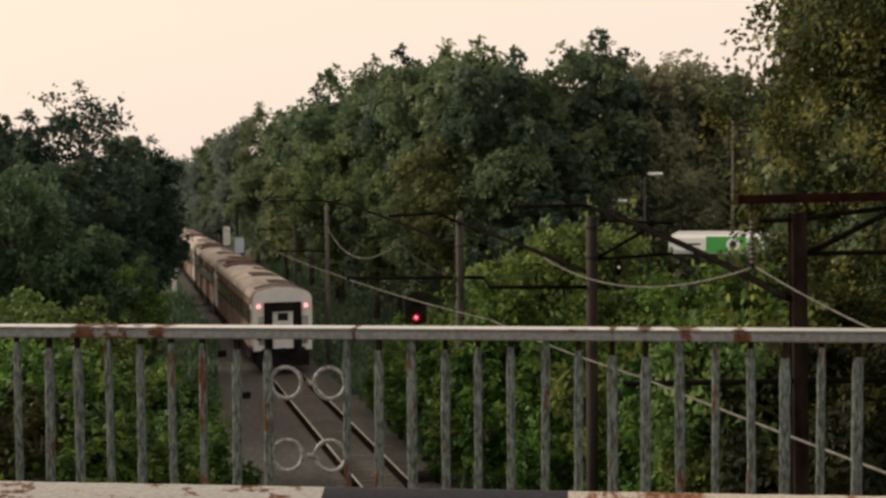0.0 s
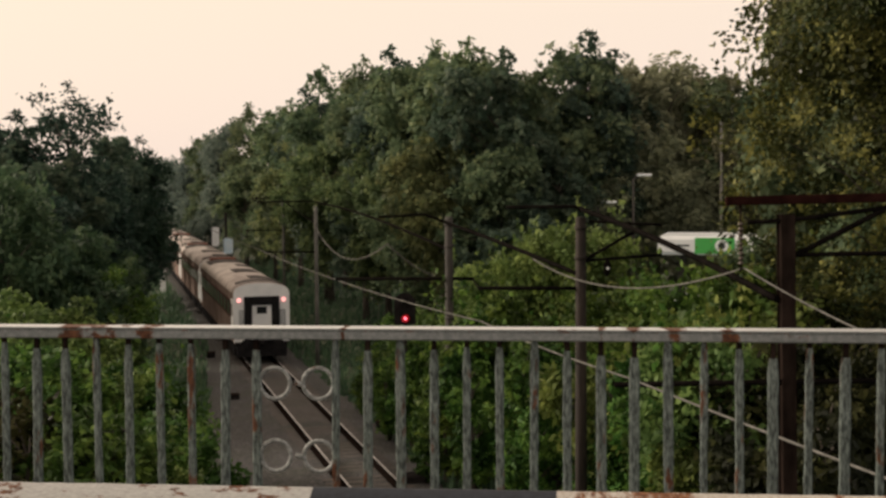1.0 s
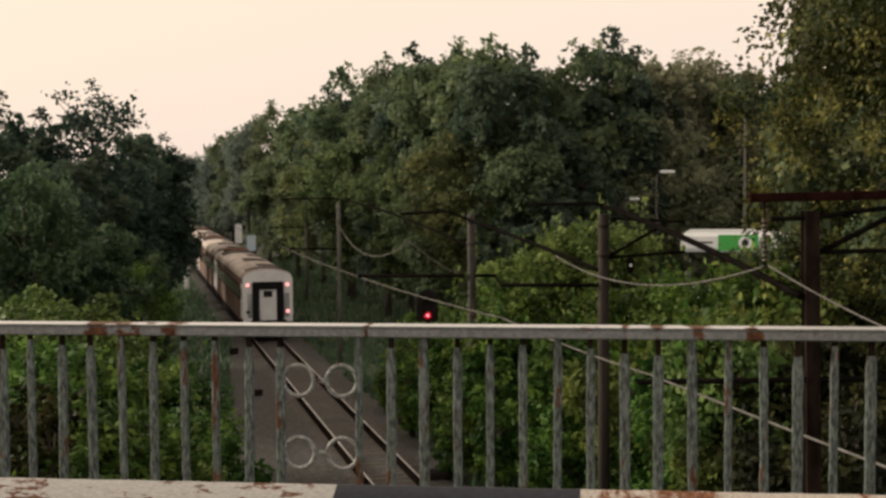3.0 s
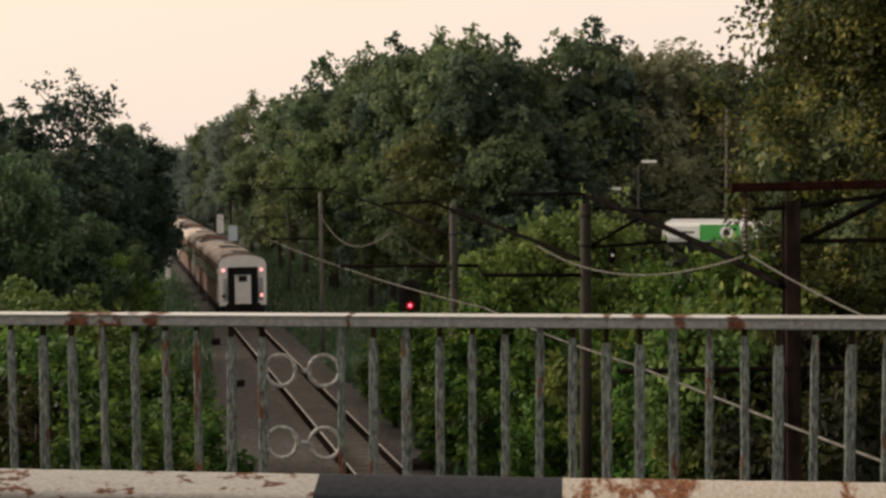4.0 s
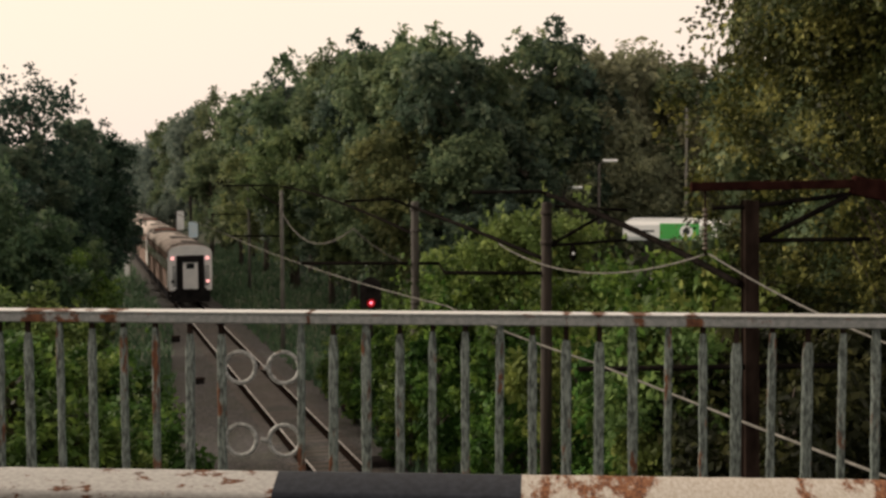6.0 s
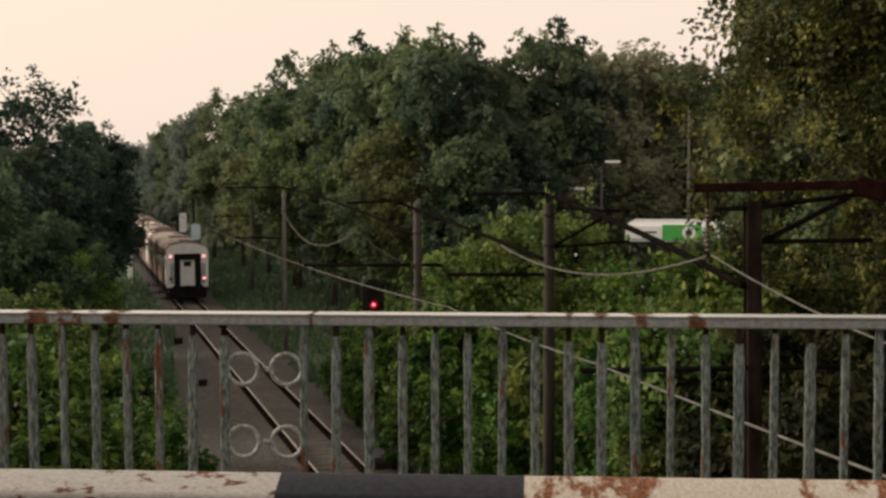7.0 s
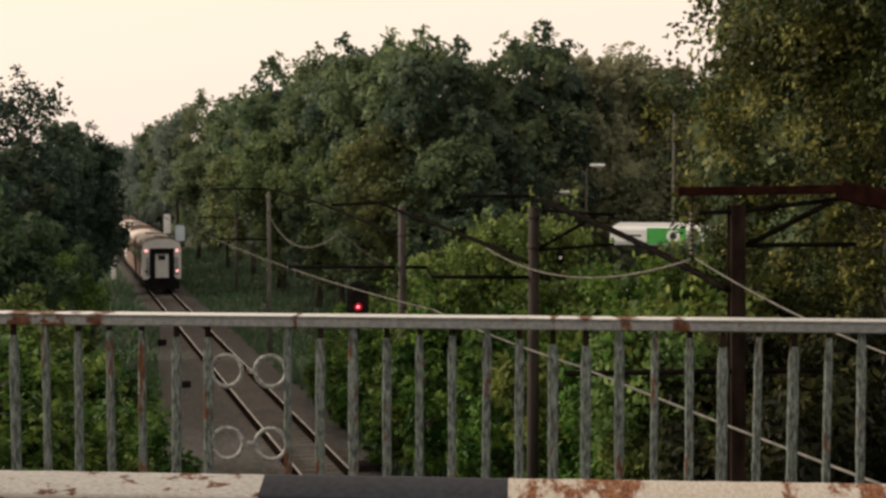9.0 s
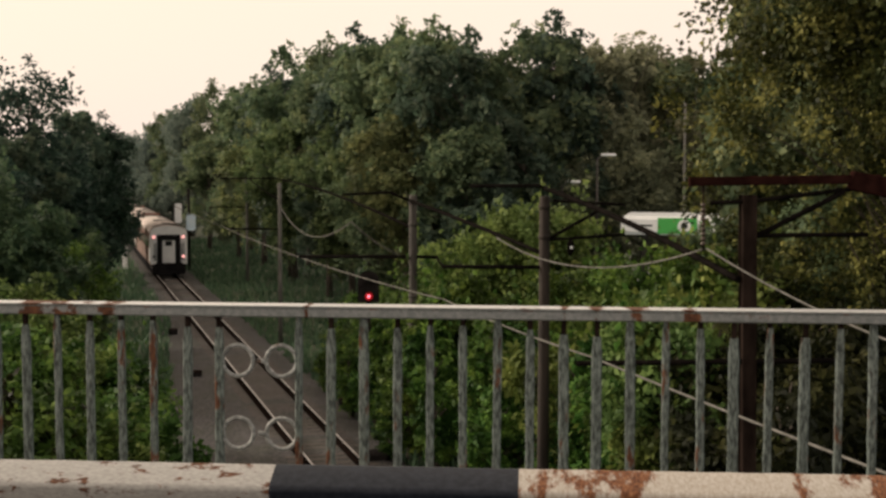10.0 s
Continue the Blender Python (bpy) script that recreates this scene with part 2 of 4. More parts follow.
PIPE_RUSTY = painted_metal("pipe_rusty_white_paint", (0.37, 0.325, 0.27), (0.50, 0.47, 0.43), 0.68, 24.0, 0.6, 0.10, (1.0, 0.5, 0.5), RUST_ORANGE,
                           [(0.33, 0.10), (0.53, 0.09), (0.93, 0.02), (1.10, 0.11), (1.5, 0.08)])
PIPE_BLACK = painted_metal("pipe_black_paint", (0.008, 0.011, 0.018), (0.018, 0.023, 0.034), 0.70, 9.0, 0.45)
MAST = two_tone("mast_brown_steel", (0.009, 0.0065, 0.0055), (0.036, 0.025, 0.021), 3.0, 0.85, 0, 0.4, 0.01, 0.35, 0.7, (1, 1, 0.4))
BEAM = two_tone("gantry_red_rust", (0.012, 0.005, 0.0045), (0.030, 0.012, 0.010), 4.0, 0.9)
MAST_PALE = two_tone("mast_concrete", (0.034, 0.030, 0.028), (0.085, 0.078, 0.070), 3, 0.9, stretch=(1, 1, 0.3))
MAST_GREY = two_tone("mast_grey_concrete", (0.085, 0.082, 0.074), (0.17, 0.165, 0.15), 3, 0.9, stretch=(1, 1, 0.3))
MAST_POLE = two_tone("mast_weathered_pole", (0.008, 0.006, 0.005), (0.045, 0.032, 0.025), 5.0, 0.9, 0, 0.5, 0.01, 0.35, 0.72, (1, 1, 0.12))
WIRE_DARK = two_tone("cable_black", (0.005, 0.0045, 0.004), (0.012, 0.010, 0.009), 4, 0.95)
WIRE_PALE = two_tone("wire_bare", (0.10, 0.097, 0.09), (0.18, 0.172, 0.16), 4, 0.8)
INSULATOR = two_tone("insulator_porcelain", (0.05, 0.035, 0.028), (0.10, 0.075, 0.06), 10, 0.4)
CAR_END = two_tone("carriage_end_grey", (0.74, 0.755, 0.77), (0.86, 0.865, 0.87), 1.2, 0.5, 0, 0.1, 0.003)
CAR_SIDE = two_tone("carriage_side_paint", (0.10, 0.072, 0.064), (0.27, 0.205, 0.18), 1.6, 0.6, 0, 0.15, 0.004, stretch=(1, 1, 0.35))
CAR_BAND = two_tone("carriage_band_paint", (0.050, 0.026, 0.022), (0.11, 0.062, 0.052), 0.9, 0.5, 0, 0.1, 0.003)
CAR_PANEL = two_tone("carriage_panel_blue_grey", (0.20, 0.225, 0.24), (0.30, 0.32, 0.33), 3, 0.5)
CAR_ROOF = two_tone("carriage_roof_paint", (0.30, 0.25, 0.225), (0.58, 0.50, 0.45), 0.9, 0.65, 0, 0.2, 0.006)
ROOF_DARK = two_tone("roof_dark_felt", (0.025, 0.020, 0.018), (0.06, 0.046, 0.04), 3, 0.9)
RUST_BOX = two_tone("rusty_red_cover", (0.10, 0.03, 0.02), (0.22, 0.08, 0.045), 2, 0.8)
CAR_DARK = two_tone("carriage_underframe", (0.012, 0.012, 0.014), (0.03, 0.028, 0.028), 3, 0.8)
RUBBER = two_tone("gangway_rubber", (0.012, 0.012, 0.013), (0.025, 0.024, 0.024), 6, 0.75)
GLASS_DARK = material("window_glass_dark", (0.02, 0.022, 0.025), 0.12)[0]
TAIL_RED = glow("tail_light_red", (1.0, 0.42, 0.38), 1.5, (0.4, 0.05, 0.05))
SIGNAL_RED = glow("signal_lens_red", (1.0, 0.16, 0.22), 3.2)
# Glowing disc added for the red halo that surrounds the lit lens.
SIGNAL_HALO = glow("signal_halo_red", (0.5, 0.008, 0.015), 0.55)
SIGNAL_BLACK = two_tone("signal_black_paint", (0.012, 0.011, 0.011), (0.03, 0.026, 0.026), 6, 0.6)
LENS_OFF = material("signal_lens_dark", (0.02, 0.02, 0.02), 0.15)[0]
SIGN_WHITE = two_tone("sign_white", (0.76, 0.79, 0.82), (0.86, 0.88, 0.90), 2, 0.5, 0, 0.05, 0.002)
SIGN_BLUE = two_tone("sign_pale_blue", (0.60, 0.78, 0.93), (0.74, 0.87, 0.96), 2, 0.5, 0, 0.05, 0.002)
CANOPY_WHITE = two_tone("canopy_white_panel", (0.74, 0.74, 0.72), (0.83, 0.83, 0.81), 0.6, 0.4, 0, 0.05, 0.002)
CANOPY_GREEN = two_tone("canopy_green_panel", (0.06, 0.33, 0.07), (0.08, 0.40, 0.09), 0.6, 0.4, 0, 0.05, 0.002)
# Faint glow added to brighten the canopy panels; they hold no lamp.
for lit, tint in ((CANOPY_WHITE, (1, 1, 0.95, 1)), (CANOPY_GREEN, (0.08, 0.5, 0.1, 1))):
    lit.node_tree.nodes["Principled BSDF"].inputs["Emission Color"].default_value = tint
    lit.node_tree.nodes["Principled BSDF"].inputs["Emission Strength"].default_value = 0.10
CANOPY_DARK = material("canopy_dark_print", (0.02, 0.03, 0.03), 0.5)[0]
CONCRETE = two_tone("deck_concrete", (0.22, 0.21, 0.2), (0.34, 0.33, 0.31), 2, 0.9)
ASPHALT = two_tone("asphalt", (0.04, 0.04, 0.042), (0.07, 0.068, 0.066), 3, 0.9)


PIPE_BLACK.node_tree.nodes["Principled BSDF"].inputs["Specular IOR Level"].default_value = 0.18
for dull in (WIRE_DARK, WIRE_PALE, MAST, SIGNAL_BLACK, CAR_DARK, RUBBER, RAIL_SIDE, BEAM, CAR_SIDE, CAR_BAND):
    dull.node_tree.nodes["Principled BSDF"].inputs["Specular IOR Level"].default_value = 0.0


# ---- mesh helpers ----
def part(name, bm, mat, parent=None, label=""):
    """Links a bmesh as one mesh object under a thing or a part."""
    me = bpy.data.meshes.new(name)
    bm.to_mesh(me)
    bm.free()
    me.materials.append(mat)
    ob = new(name, me)
    ob.parent = parent
    if label:
        ob["label"] = label
    return ob


def shared(name, me, parent, m):
    ob = new(name, me)
    ob.parent = parent
    ob.matrix_basis = m
    return ob


def empty(name, m=None):
    ob = new(name)
    ob.empty_display_size = 0.2
    if m is not None:
        ob.matrix_basis = m
    return ob


def box(bm, x0, x1, y0, y1, z0, z1, bevel=0.0, m=None):
    r = bmesh.ops.create_cube(bm, size=1)
    vs = r["verts"]
    for v in vs:
        v.co = Vector(((x0 + x1) / 2 + v.co.x * (x1 - x0), (y0 + y1) / 2 + v.co.y * (y1 - y0), (z0 + z1) / 2 + v.co.z * (z1 - z0)))
    if bevel:
        es = list({e for v in vs for e in v.link_edges})
        got = bmesh.ops.bevel(bm, geom=es, offset=bevel, segments=1, affect="EDGES")
        vs = list({v for f in got["faces"] for v in f.verts} | {v for v in vs if v.is_valid})
    if m is not None:
        bmesh.ops.transform(bm, matrix=m, verts=vs)
    return vs


def boxed(x0, x1, y0, y1, z0, z1, bevel=0.0, m=None):
    bm = bmesh.new()
    box(bm, x0, x1, y0, y1, z0, z1, bevel, m)
    return bm


def tube(bm, points, radii, sides=6, cap=True):
    """A tube through the points, with a radius at each."""
    pts = [Vector(p) for p in points]
    if not hasattr(radii, "__len__"):
        radii = [radii] * len(pts)
    rings = []
    for i, p in enumerate(pts):
        d = (pts[min(i + 1, len(pts) - 1)] - pts[max(i - 1, 0)]).normalized()
        up = Vector((0, 0, 1)) if abs(d.z) < 0.95 else Vector((1, 0, 0))
        a = d.cross(up).normalized()
        b = a.cross(d)
        rings.append([bm.verts.new(p + (a * math.cos(k * math.tau / sides) + b * math.sin(k * math.tau / sides)) * radii[i]) for k in range(sides)])
    for r0, r1 in zip(rings, rings[1:]):
        for k in range(sides):
            f = bm.faces.new((r0[k], r0[(k + 1) % sides], r1[(k + 1) % sides], r1[k]))
            f.smooth = sides > 5
    if cap:
        bm.faces.new(rings[0][::-1])
        bm.faces.new(rings[-1])
    return bm


def tubed(points, radii, sides=6):
    return tube(bmesh.new(), points, radii, sides)


def prism(bm, outline, y0, y1, smooth=False):
    """An outline in x and z, drawn out from y0 to y1."""
    a = [bm.verts.new((x, y0, z)) for x, z in outline]
    b = [bm.verts.new((x, y1, z)) for x, z in outline]
    n = len(outline)
    for i in range(n):
        f = bm.faces.new((a[i], a[(i + 1) % n], b[(i + 1) % n], b[i]))
        f.smooth = smooth
    bm.faces.new(a[::-1])
    bm.faces.new(b)
    bmesh.ops.recalc_face_normals(bm, faces=bm.faces[:])
    return bm


def torus(bm, centre, radius, thick, major=28, minor=8):
    """A ring in the x-z plane."""
    rings = []
    for i in range(major):
        a = math.tau * i / major
        rings.append([bm.verts.new((centre[0] + math.cos(a) * (radius + thick * math.cos(b)), centre[1] + thick * math.sin(b),
                                    centre[2] + math.sin(a) * (radius + thick * math.cos(b)))) for b in [math.tau * k / minor for k in range(minor)]])
    for i in range(major):
        r0, r1 = rings[i], rings[(i + 1) % major]
        for k in range(minor):
            f = bm.faces.new((r0[k], r1[k], r1[(k + 1) % minor], r0[(k + 1) % minor]))
            f.smooth = True
    return bm


def mesh_of(name, verts, faces, mat):
    me = bpy.data.meshes.new(name)
    me.from_pydata(verts, [], faces)
    me.materials.append(mat)
    return me


def quads(name, corners, mat):
    """A mesh of loose quads from an array of n x 4 x 3."""
    n = len(corners)
    me = bpy.data.meshes.new(name)
    me.vertices.add(n * 4)
    me.vertices.foreach_set("co", corners.astype(np.float32).ravel())
    me.loops.add(n * 4)
    me.loops.foreach_set("vertex_index", np.arange(n * 4, dtype=np.int32))
    me.polygons.add(n)
    me.polygons.foreach_set("loop_start", np.arange(0, n * 4, 4, dtype=np.int32))
    me.update(calc_edges=True)
    me.materials.append(mat)
    return me


# ---- the line of the railway ----
SLOPE, OFFSET = 0.2614, 8.14
HEADING = math.atan(SLOPE)
COS, SIN = math.cos(HEADING), math.sin(HEADING)


def track(y, lateral=0.0, z=0.0):
    return Vector((OFFSET - SLOPE * y + lateral * COS, y + lateral * SIN, z))


def track_pose(y, lateral=0.0, z=0.0, turn=0.0):
    p = track(y, lateral, z)
    return pose(p.x, p.y, p.z, 0, 0, math.degrees(HEADING) + turn)


# ---- ground, track bed, bridge deck ----
def ground_height(x, y):
    lat = (x - OFFSET + SLOPE * y) * COS
    away = max(0.0, abs(lat + 1.2) - 4.5)
    rise = min(1.2, away * 0.05) if lat > 0 else min(0.8, away * 0.04)
    return -0.42 + rise + 0.18 * noise.noise((x * 0.12, y * 0.12, 0)) * min(1, away)


def build_ground():
    xs = sorted(set([-3000, -1200, -500, -250] + [-160 + 5 * i for i in range(57)] + [250, 500, 1200, 3000]))
    ys = sorted(set([-1500, -400, -150, -60] + [-20 + 5 * i for i in range(56)] + [320, 450, 800, 1600, 3500]))
    verts = [(x, y, ground_height(x, y)) for y in ys for x in xs]
    w = len(xs)
    faces = [(j * w + i, j * w + i + 1, (j + 1) * w + i + 1, (j + 1) * w + i) for j in range(len(ys) - 1) for i in range(w - 1)]
    ob = new("ground", mesh_of("ground", verts, faces, EARTH))
    return tagged(ob, "dark earth overgrown with grass and weeds", "ground", kind="structure")


def bed_reach(y):
    """The gravel spreads wider on its far side close to the bridge."""
    return 0.24 + 0.72 * min(1.0, max(0.0, (78 - y) / 38))


def build_track_bed():
    rng = random.Random(4)
    verts, faces, prof = [], [], [(-5.2, -0.5), (-4.3, -0.34), (-2.4, -0.3), (-1.7, -0.2), (0, -0.185), (1.6, -0.2), (2.3, -0.32), (3.2, -0.4), (4.0, -0.7)]
    n = 0
    y = -40.0
    while y < 300:
        for lat, z in prof:
            if lat < -1.8:
                lat = -1.8 + (lat + 1.8) * bed_reach(y)
            verts.append(track(y, lat + rng.uniform(-0.12, 0.12), z + rng.uniform(-0.015, 0.015)))
        y += 1.0
        n += 1
    w = len(prof)
    faces = [(j * w + i, j * w + i + 1, (j + 1) * w + i + 1, (j + 1) * w + i) for j in range(n - 1) for i in range(w - 1)]
    ob = new("track_bed", mesh_of("track_bed", verts, faces, BALLAST))
    return tagged(ob, "brownish grey gravel ballast under the railway", "track bed", kind="structure")


def build_rails():
    for side in (-1, 1):
        rail = empty("rail", track_pose(-40))
        tagged(rail, "worn steel rail with a shiny head and rusty web", "rail", group="running rails", kind="structure")
        x = side * 0.796
        bm = bmesh.new()
        # Foot drawn wider on the left to show a dark strip from the camera.
        prism(bm, [(x - 0.17, -0.17), (x + 0.1, -0.17), (x + 0.1, -0.155), (x + 0.012, -0.13), (x + 0.012, -0.05), (x + 0.036, -0.035),
                   (x + 0.036, -0.004), (x - 0.036, -0.004), (x - 0.036, -0.035), (x - 0.012, -0.05), (x - 0.012, -0.13), (x - 0.17, -0.162)], 0, 330)
        part("web_and_foot", bm, RAIL_SIDE, rail, "rusty brown rail web and foot, foot widened for the camera's view")
        part("head", boxed(x - 0.032, x + 0.032, 0, 330, -0.003, 0.004), RAIL_STEEL, rail, "bright worn rail head")


def build_bridge():
    m = pose(0, 4.2, 0, 0, 0, -7)
    deck = empty("bridge_deck", m)
    tagged(deck, "concrete footway deck of a bridge over the railway", "bridge deck", kind="structure")
    part("slab", boxed(-12.2, 12.2, -14, 0.25, 6.95, 7.62), CONCRETE, deck)
    part("footway", boxed(-12.2, 12.2, -1.15, 0.015, 7.624, 7.65), ASPHALT, deck)
    part("carriageway", boxed(-12.2, 12.2, -13.6, -1.35, 7.624, 7.636), ASPHALT, deck)
    part("kerb", boxed(-12.2, 12.2, 0.02, 0.25, 7.654, 7.75, 0.02), CONCRETE, deck)


# ---- railing and guard pipe ----
PITCH = 0.1117


def build_railing():
    top, low = 8.722, 7.86
    railing = empty("railing", pose(0, 4.2, 0, 0, 0, -7))
    tagged(railing, "grey painted steel bridge railing with rust and ring ornaments", "railing")
    bm = boxed(-12, 12, -0.031, 0.058, top - 0.036, top, 0.004)
    part("handrail", bm, RAILING, railing, "scuffed grey handrail with rust spots")
    part("worn_top", boxed(-12, 12, -0.0335, 0.055, top + 0.001, top + 0.0025), RAIL_SKYLIT, railing, "handrail top painted paler for the sky's reflection")
    part("edge_seam", boxed(-12, 12, -0.0325, -0.0305, top - 0.0075, top - 0.0045), BALUSTER, railing, "thin dark strip along the front edge of the handrail")
    part("bottom_rail", boxed(-12, 12, -0.02, 0.02, low, low + 0.04, 0.004), RAILING, railing)
    rng = random.Random(11)
    shapes = []
    for k in range(9):
        bm = bmesh.new()
        w = 0.0122 + 0.0006 * k
        rings = []
        taper = 0.006 if k % 3 == 0 else 0.02 + 0.005 * k
        for i in range(15):
            z = low + 0.04 + (top - 0.03 - taper - low - 0.04) * i / 14
            a, b, sh = w * rng.uniform(0.92, 1.08) * (0.72 if i == 14 else 1.0), 0.009 * rng.uniform(0.85, 1.15), rng.uniform(-0.0007, 0.0007)
            rings.append([bm.verts.new((sh + px * a, py * b, z)) for px, py in ((-1, -0.6), (-0.7, -1), (0.7, -1), (1, -0.6), (1, 0.6), (0.7, 1), (-0.7, 1), (-1, 0.6))])
        for r0, r1 in zip(rings, rings[1:]):
            for q in range(8):
                bm.faces.new((r0[q], r0[(q + 1) % 8], r1[(q + 1) % 8], r1[q]))
        me = bpy.data.meshes.new("baluster")
        bm.to_mesh(me)
        bm.free()
        me.materials.append(BALUSTER)
        shapes.append(me)
    # Dark stubs stand in for the handrail's shade on the baluster tops.
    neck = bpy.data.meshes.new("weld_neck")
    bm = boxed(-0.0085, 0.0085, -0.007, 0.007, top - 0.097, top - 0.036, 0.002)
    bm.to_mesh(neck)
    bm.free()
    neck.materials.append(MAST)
    spots = [-0.62 - PITCH * i for i in range(101)] + [-0.345 + PITCH * i for i in range(110)]
    for u in spots:
        lean = rng.gauss(0, 0.35)
        h = (low + top) / 2
        bar = shared("baluster", rng.choice(shapes), railing, Matrix.Translation((u + rng.uniform(-0.004, 0.004), 0, h)) @ pose(0, 0, 0, 0, lean, rng.uniform(-4, 4)) @ Matrix.Translation((0, 0, -h)))
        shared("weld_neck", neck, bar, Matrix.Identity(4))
    for z in (8.533, 8.284):
        for u in (-0.553, -0.402):
            part("ring", torus(bmesh.new(), (u, 0, z), 0.053, 0.0075), RING_PAINT, railing, "welded round bar ring")
        part("ring_link", tubed([(-0.485, 0, z + 0.002), (-0.455, 0, z - 0.003)], 0.009, 8), RING_PAINT, railing)
        part("ring_link", tubed([(-0.62, 0, z), (-0.6, 0, z)], 0.009, 8), RING_PAINT, railing)
    for u in (-11.9, -8.9, -5.9, -2.9, 2.7, 5.7, 8.7, 11.9):
        part("post", boxed(u - 0.03, u + 0.03, -0.03, 0.03, 7.65, top - 0.05, 0.005), RAILING, railing)


def build_guard_pipe():
    z, r = 8.416, 0.066
    pipe = empty("guard_pipe", pose(0, 2.95, 0, 0, 0, -6))
    tagged(pipe, "guard rail of square tube painted black and white, rusting", "guard rail")
    rng = random.Random(5)
    white, black = ("white_section", PIPE_WHITE, "white paint flaking to rust"), ("black_section", PIPE_BLACK, "black paint")
    rusty = ("rusty_section", PIPE_RUSTY, "white paint largely rusted away")
    runs = [(-0.301, 0.283, black), (0.283, 2.4, rusty), (2.4, 3.0, black), (3.0, 5.1, white), (5.1, 5.7, black),
            (5.7, 7.8, white), (7.8, 8.4, black), (8.4, 12, white), (-2.4, -0.301, white), (-3.0, -2.4, black), (-5.1, -3.0, white), (-5.7, -5.1, black), (-7.8, -5.7, white), (-8.4, -7.8, black), (-12, -8.4, white)]
    half, round_off, tilt = 0.054, 0.014, radians(21)
    section = []
    for q in range(4):
        cx, cz = ((1, 1), (-1, 1), (-1, -1), (1, -1))[q]
        for k in range(5):
            a = math.pi / 2 * (q + k / 4)
            y0, z0 = cx * (half - round_off) + round_off * math.cos(a), cz * (half - round_off) + round_off * math.sin(a)
            section.append((y0 * math.cos(tilt) - z0 * math.sin(tilt), y0 * math.sin(tilt) + z0 * math.cos(tilt)))
    for u0, u1, (name, mat, label) in runs:
        n = max(2, int((u1 - u0) / 0.04))
        bm = bmesh.new()
        rings = []
        for i in range(n + 1):
            dent = rng.uniform(-0.0007, 0.0007)
            rings.append([bm.verts.new((u0 + (u1 - u0) * i / n, y * (1 + dent * 6), z - 0.004 + zz + dent)) for y, zz in section])
        for r0, r1 in zip(rings, rings[1:]):
            for k in range(20):
                bm.faces.new((r0[k], r1[k], r1[(k + 1) % 20], r0[(k + 1) % 20])).smooth = True
        bmesh.ops.recalc_face_normals(bm, faces=bm.faces[:])
        part(name, bm, mat, pipe, label)
    for u in (-10.5, -8.75, -7, -5.25, -3.5, -1.75, 0.0, 1.75, 3.5, 5.25, 7, 8.75, 10.5):
        part("post", tubed([(u, 0, 7.62), (u, 0, z - r + 0.004)], 0.045, 14), PIPE_WHITE, pipe)


# ---- train ----
CAR_LENGTH = 24.5
WHEELS = []
TAIL_Z = 3.27


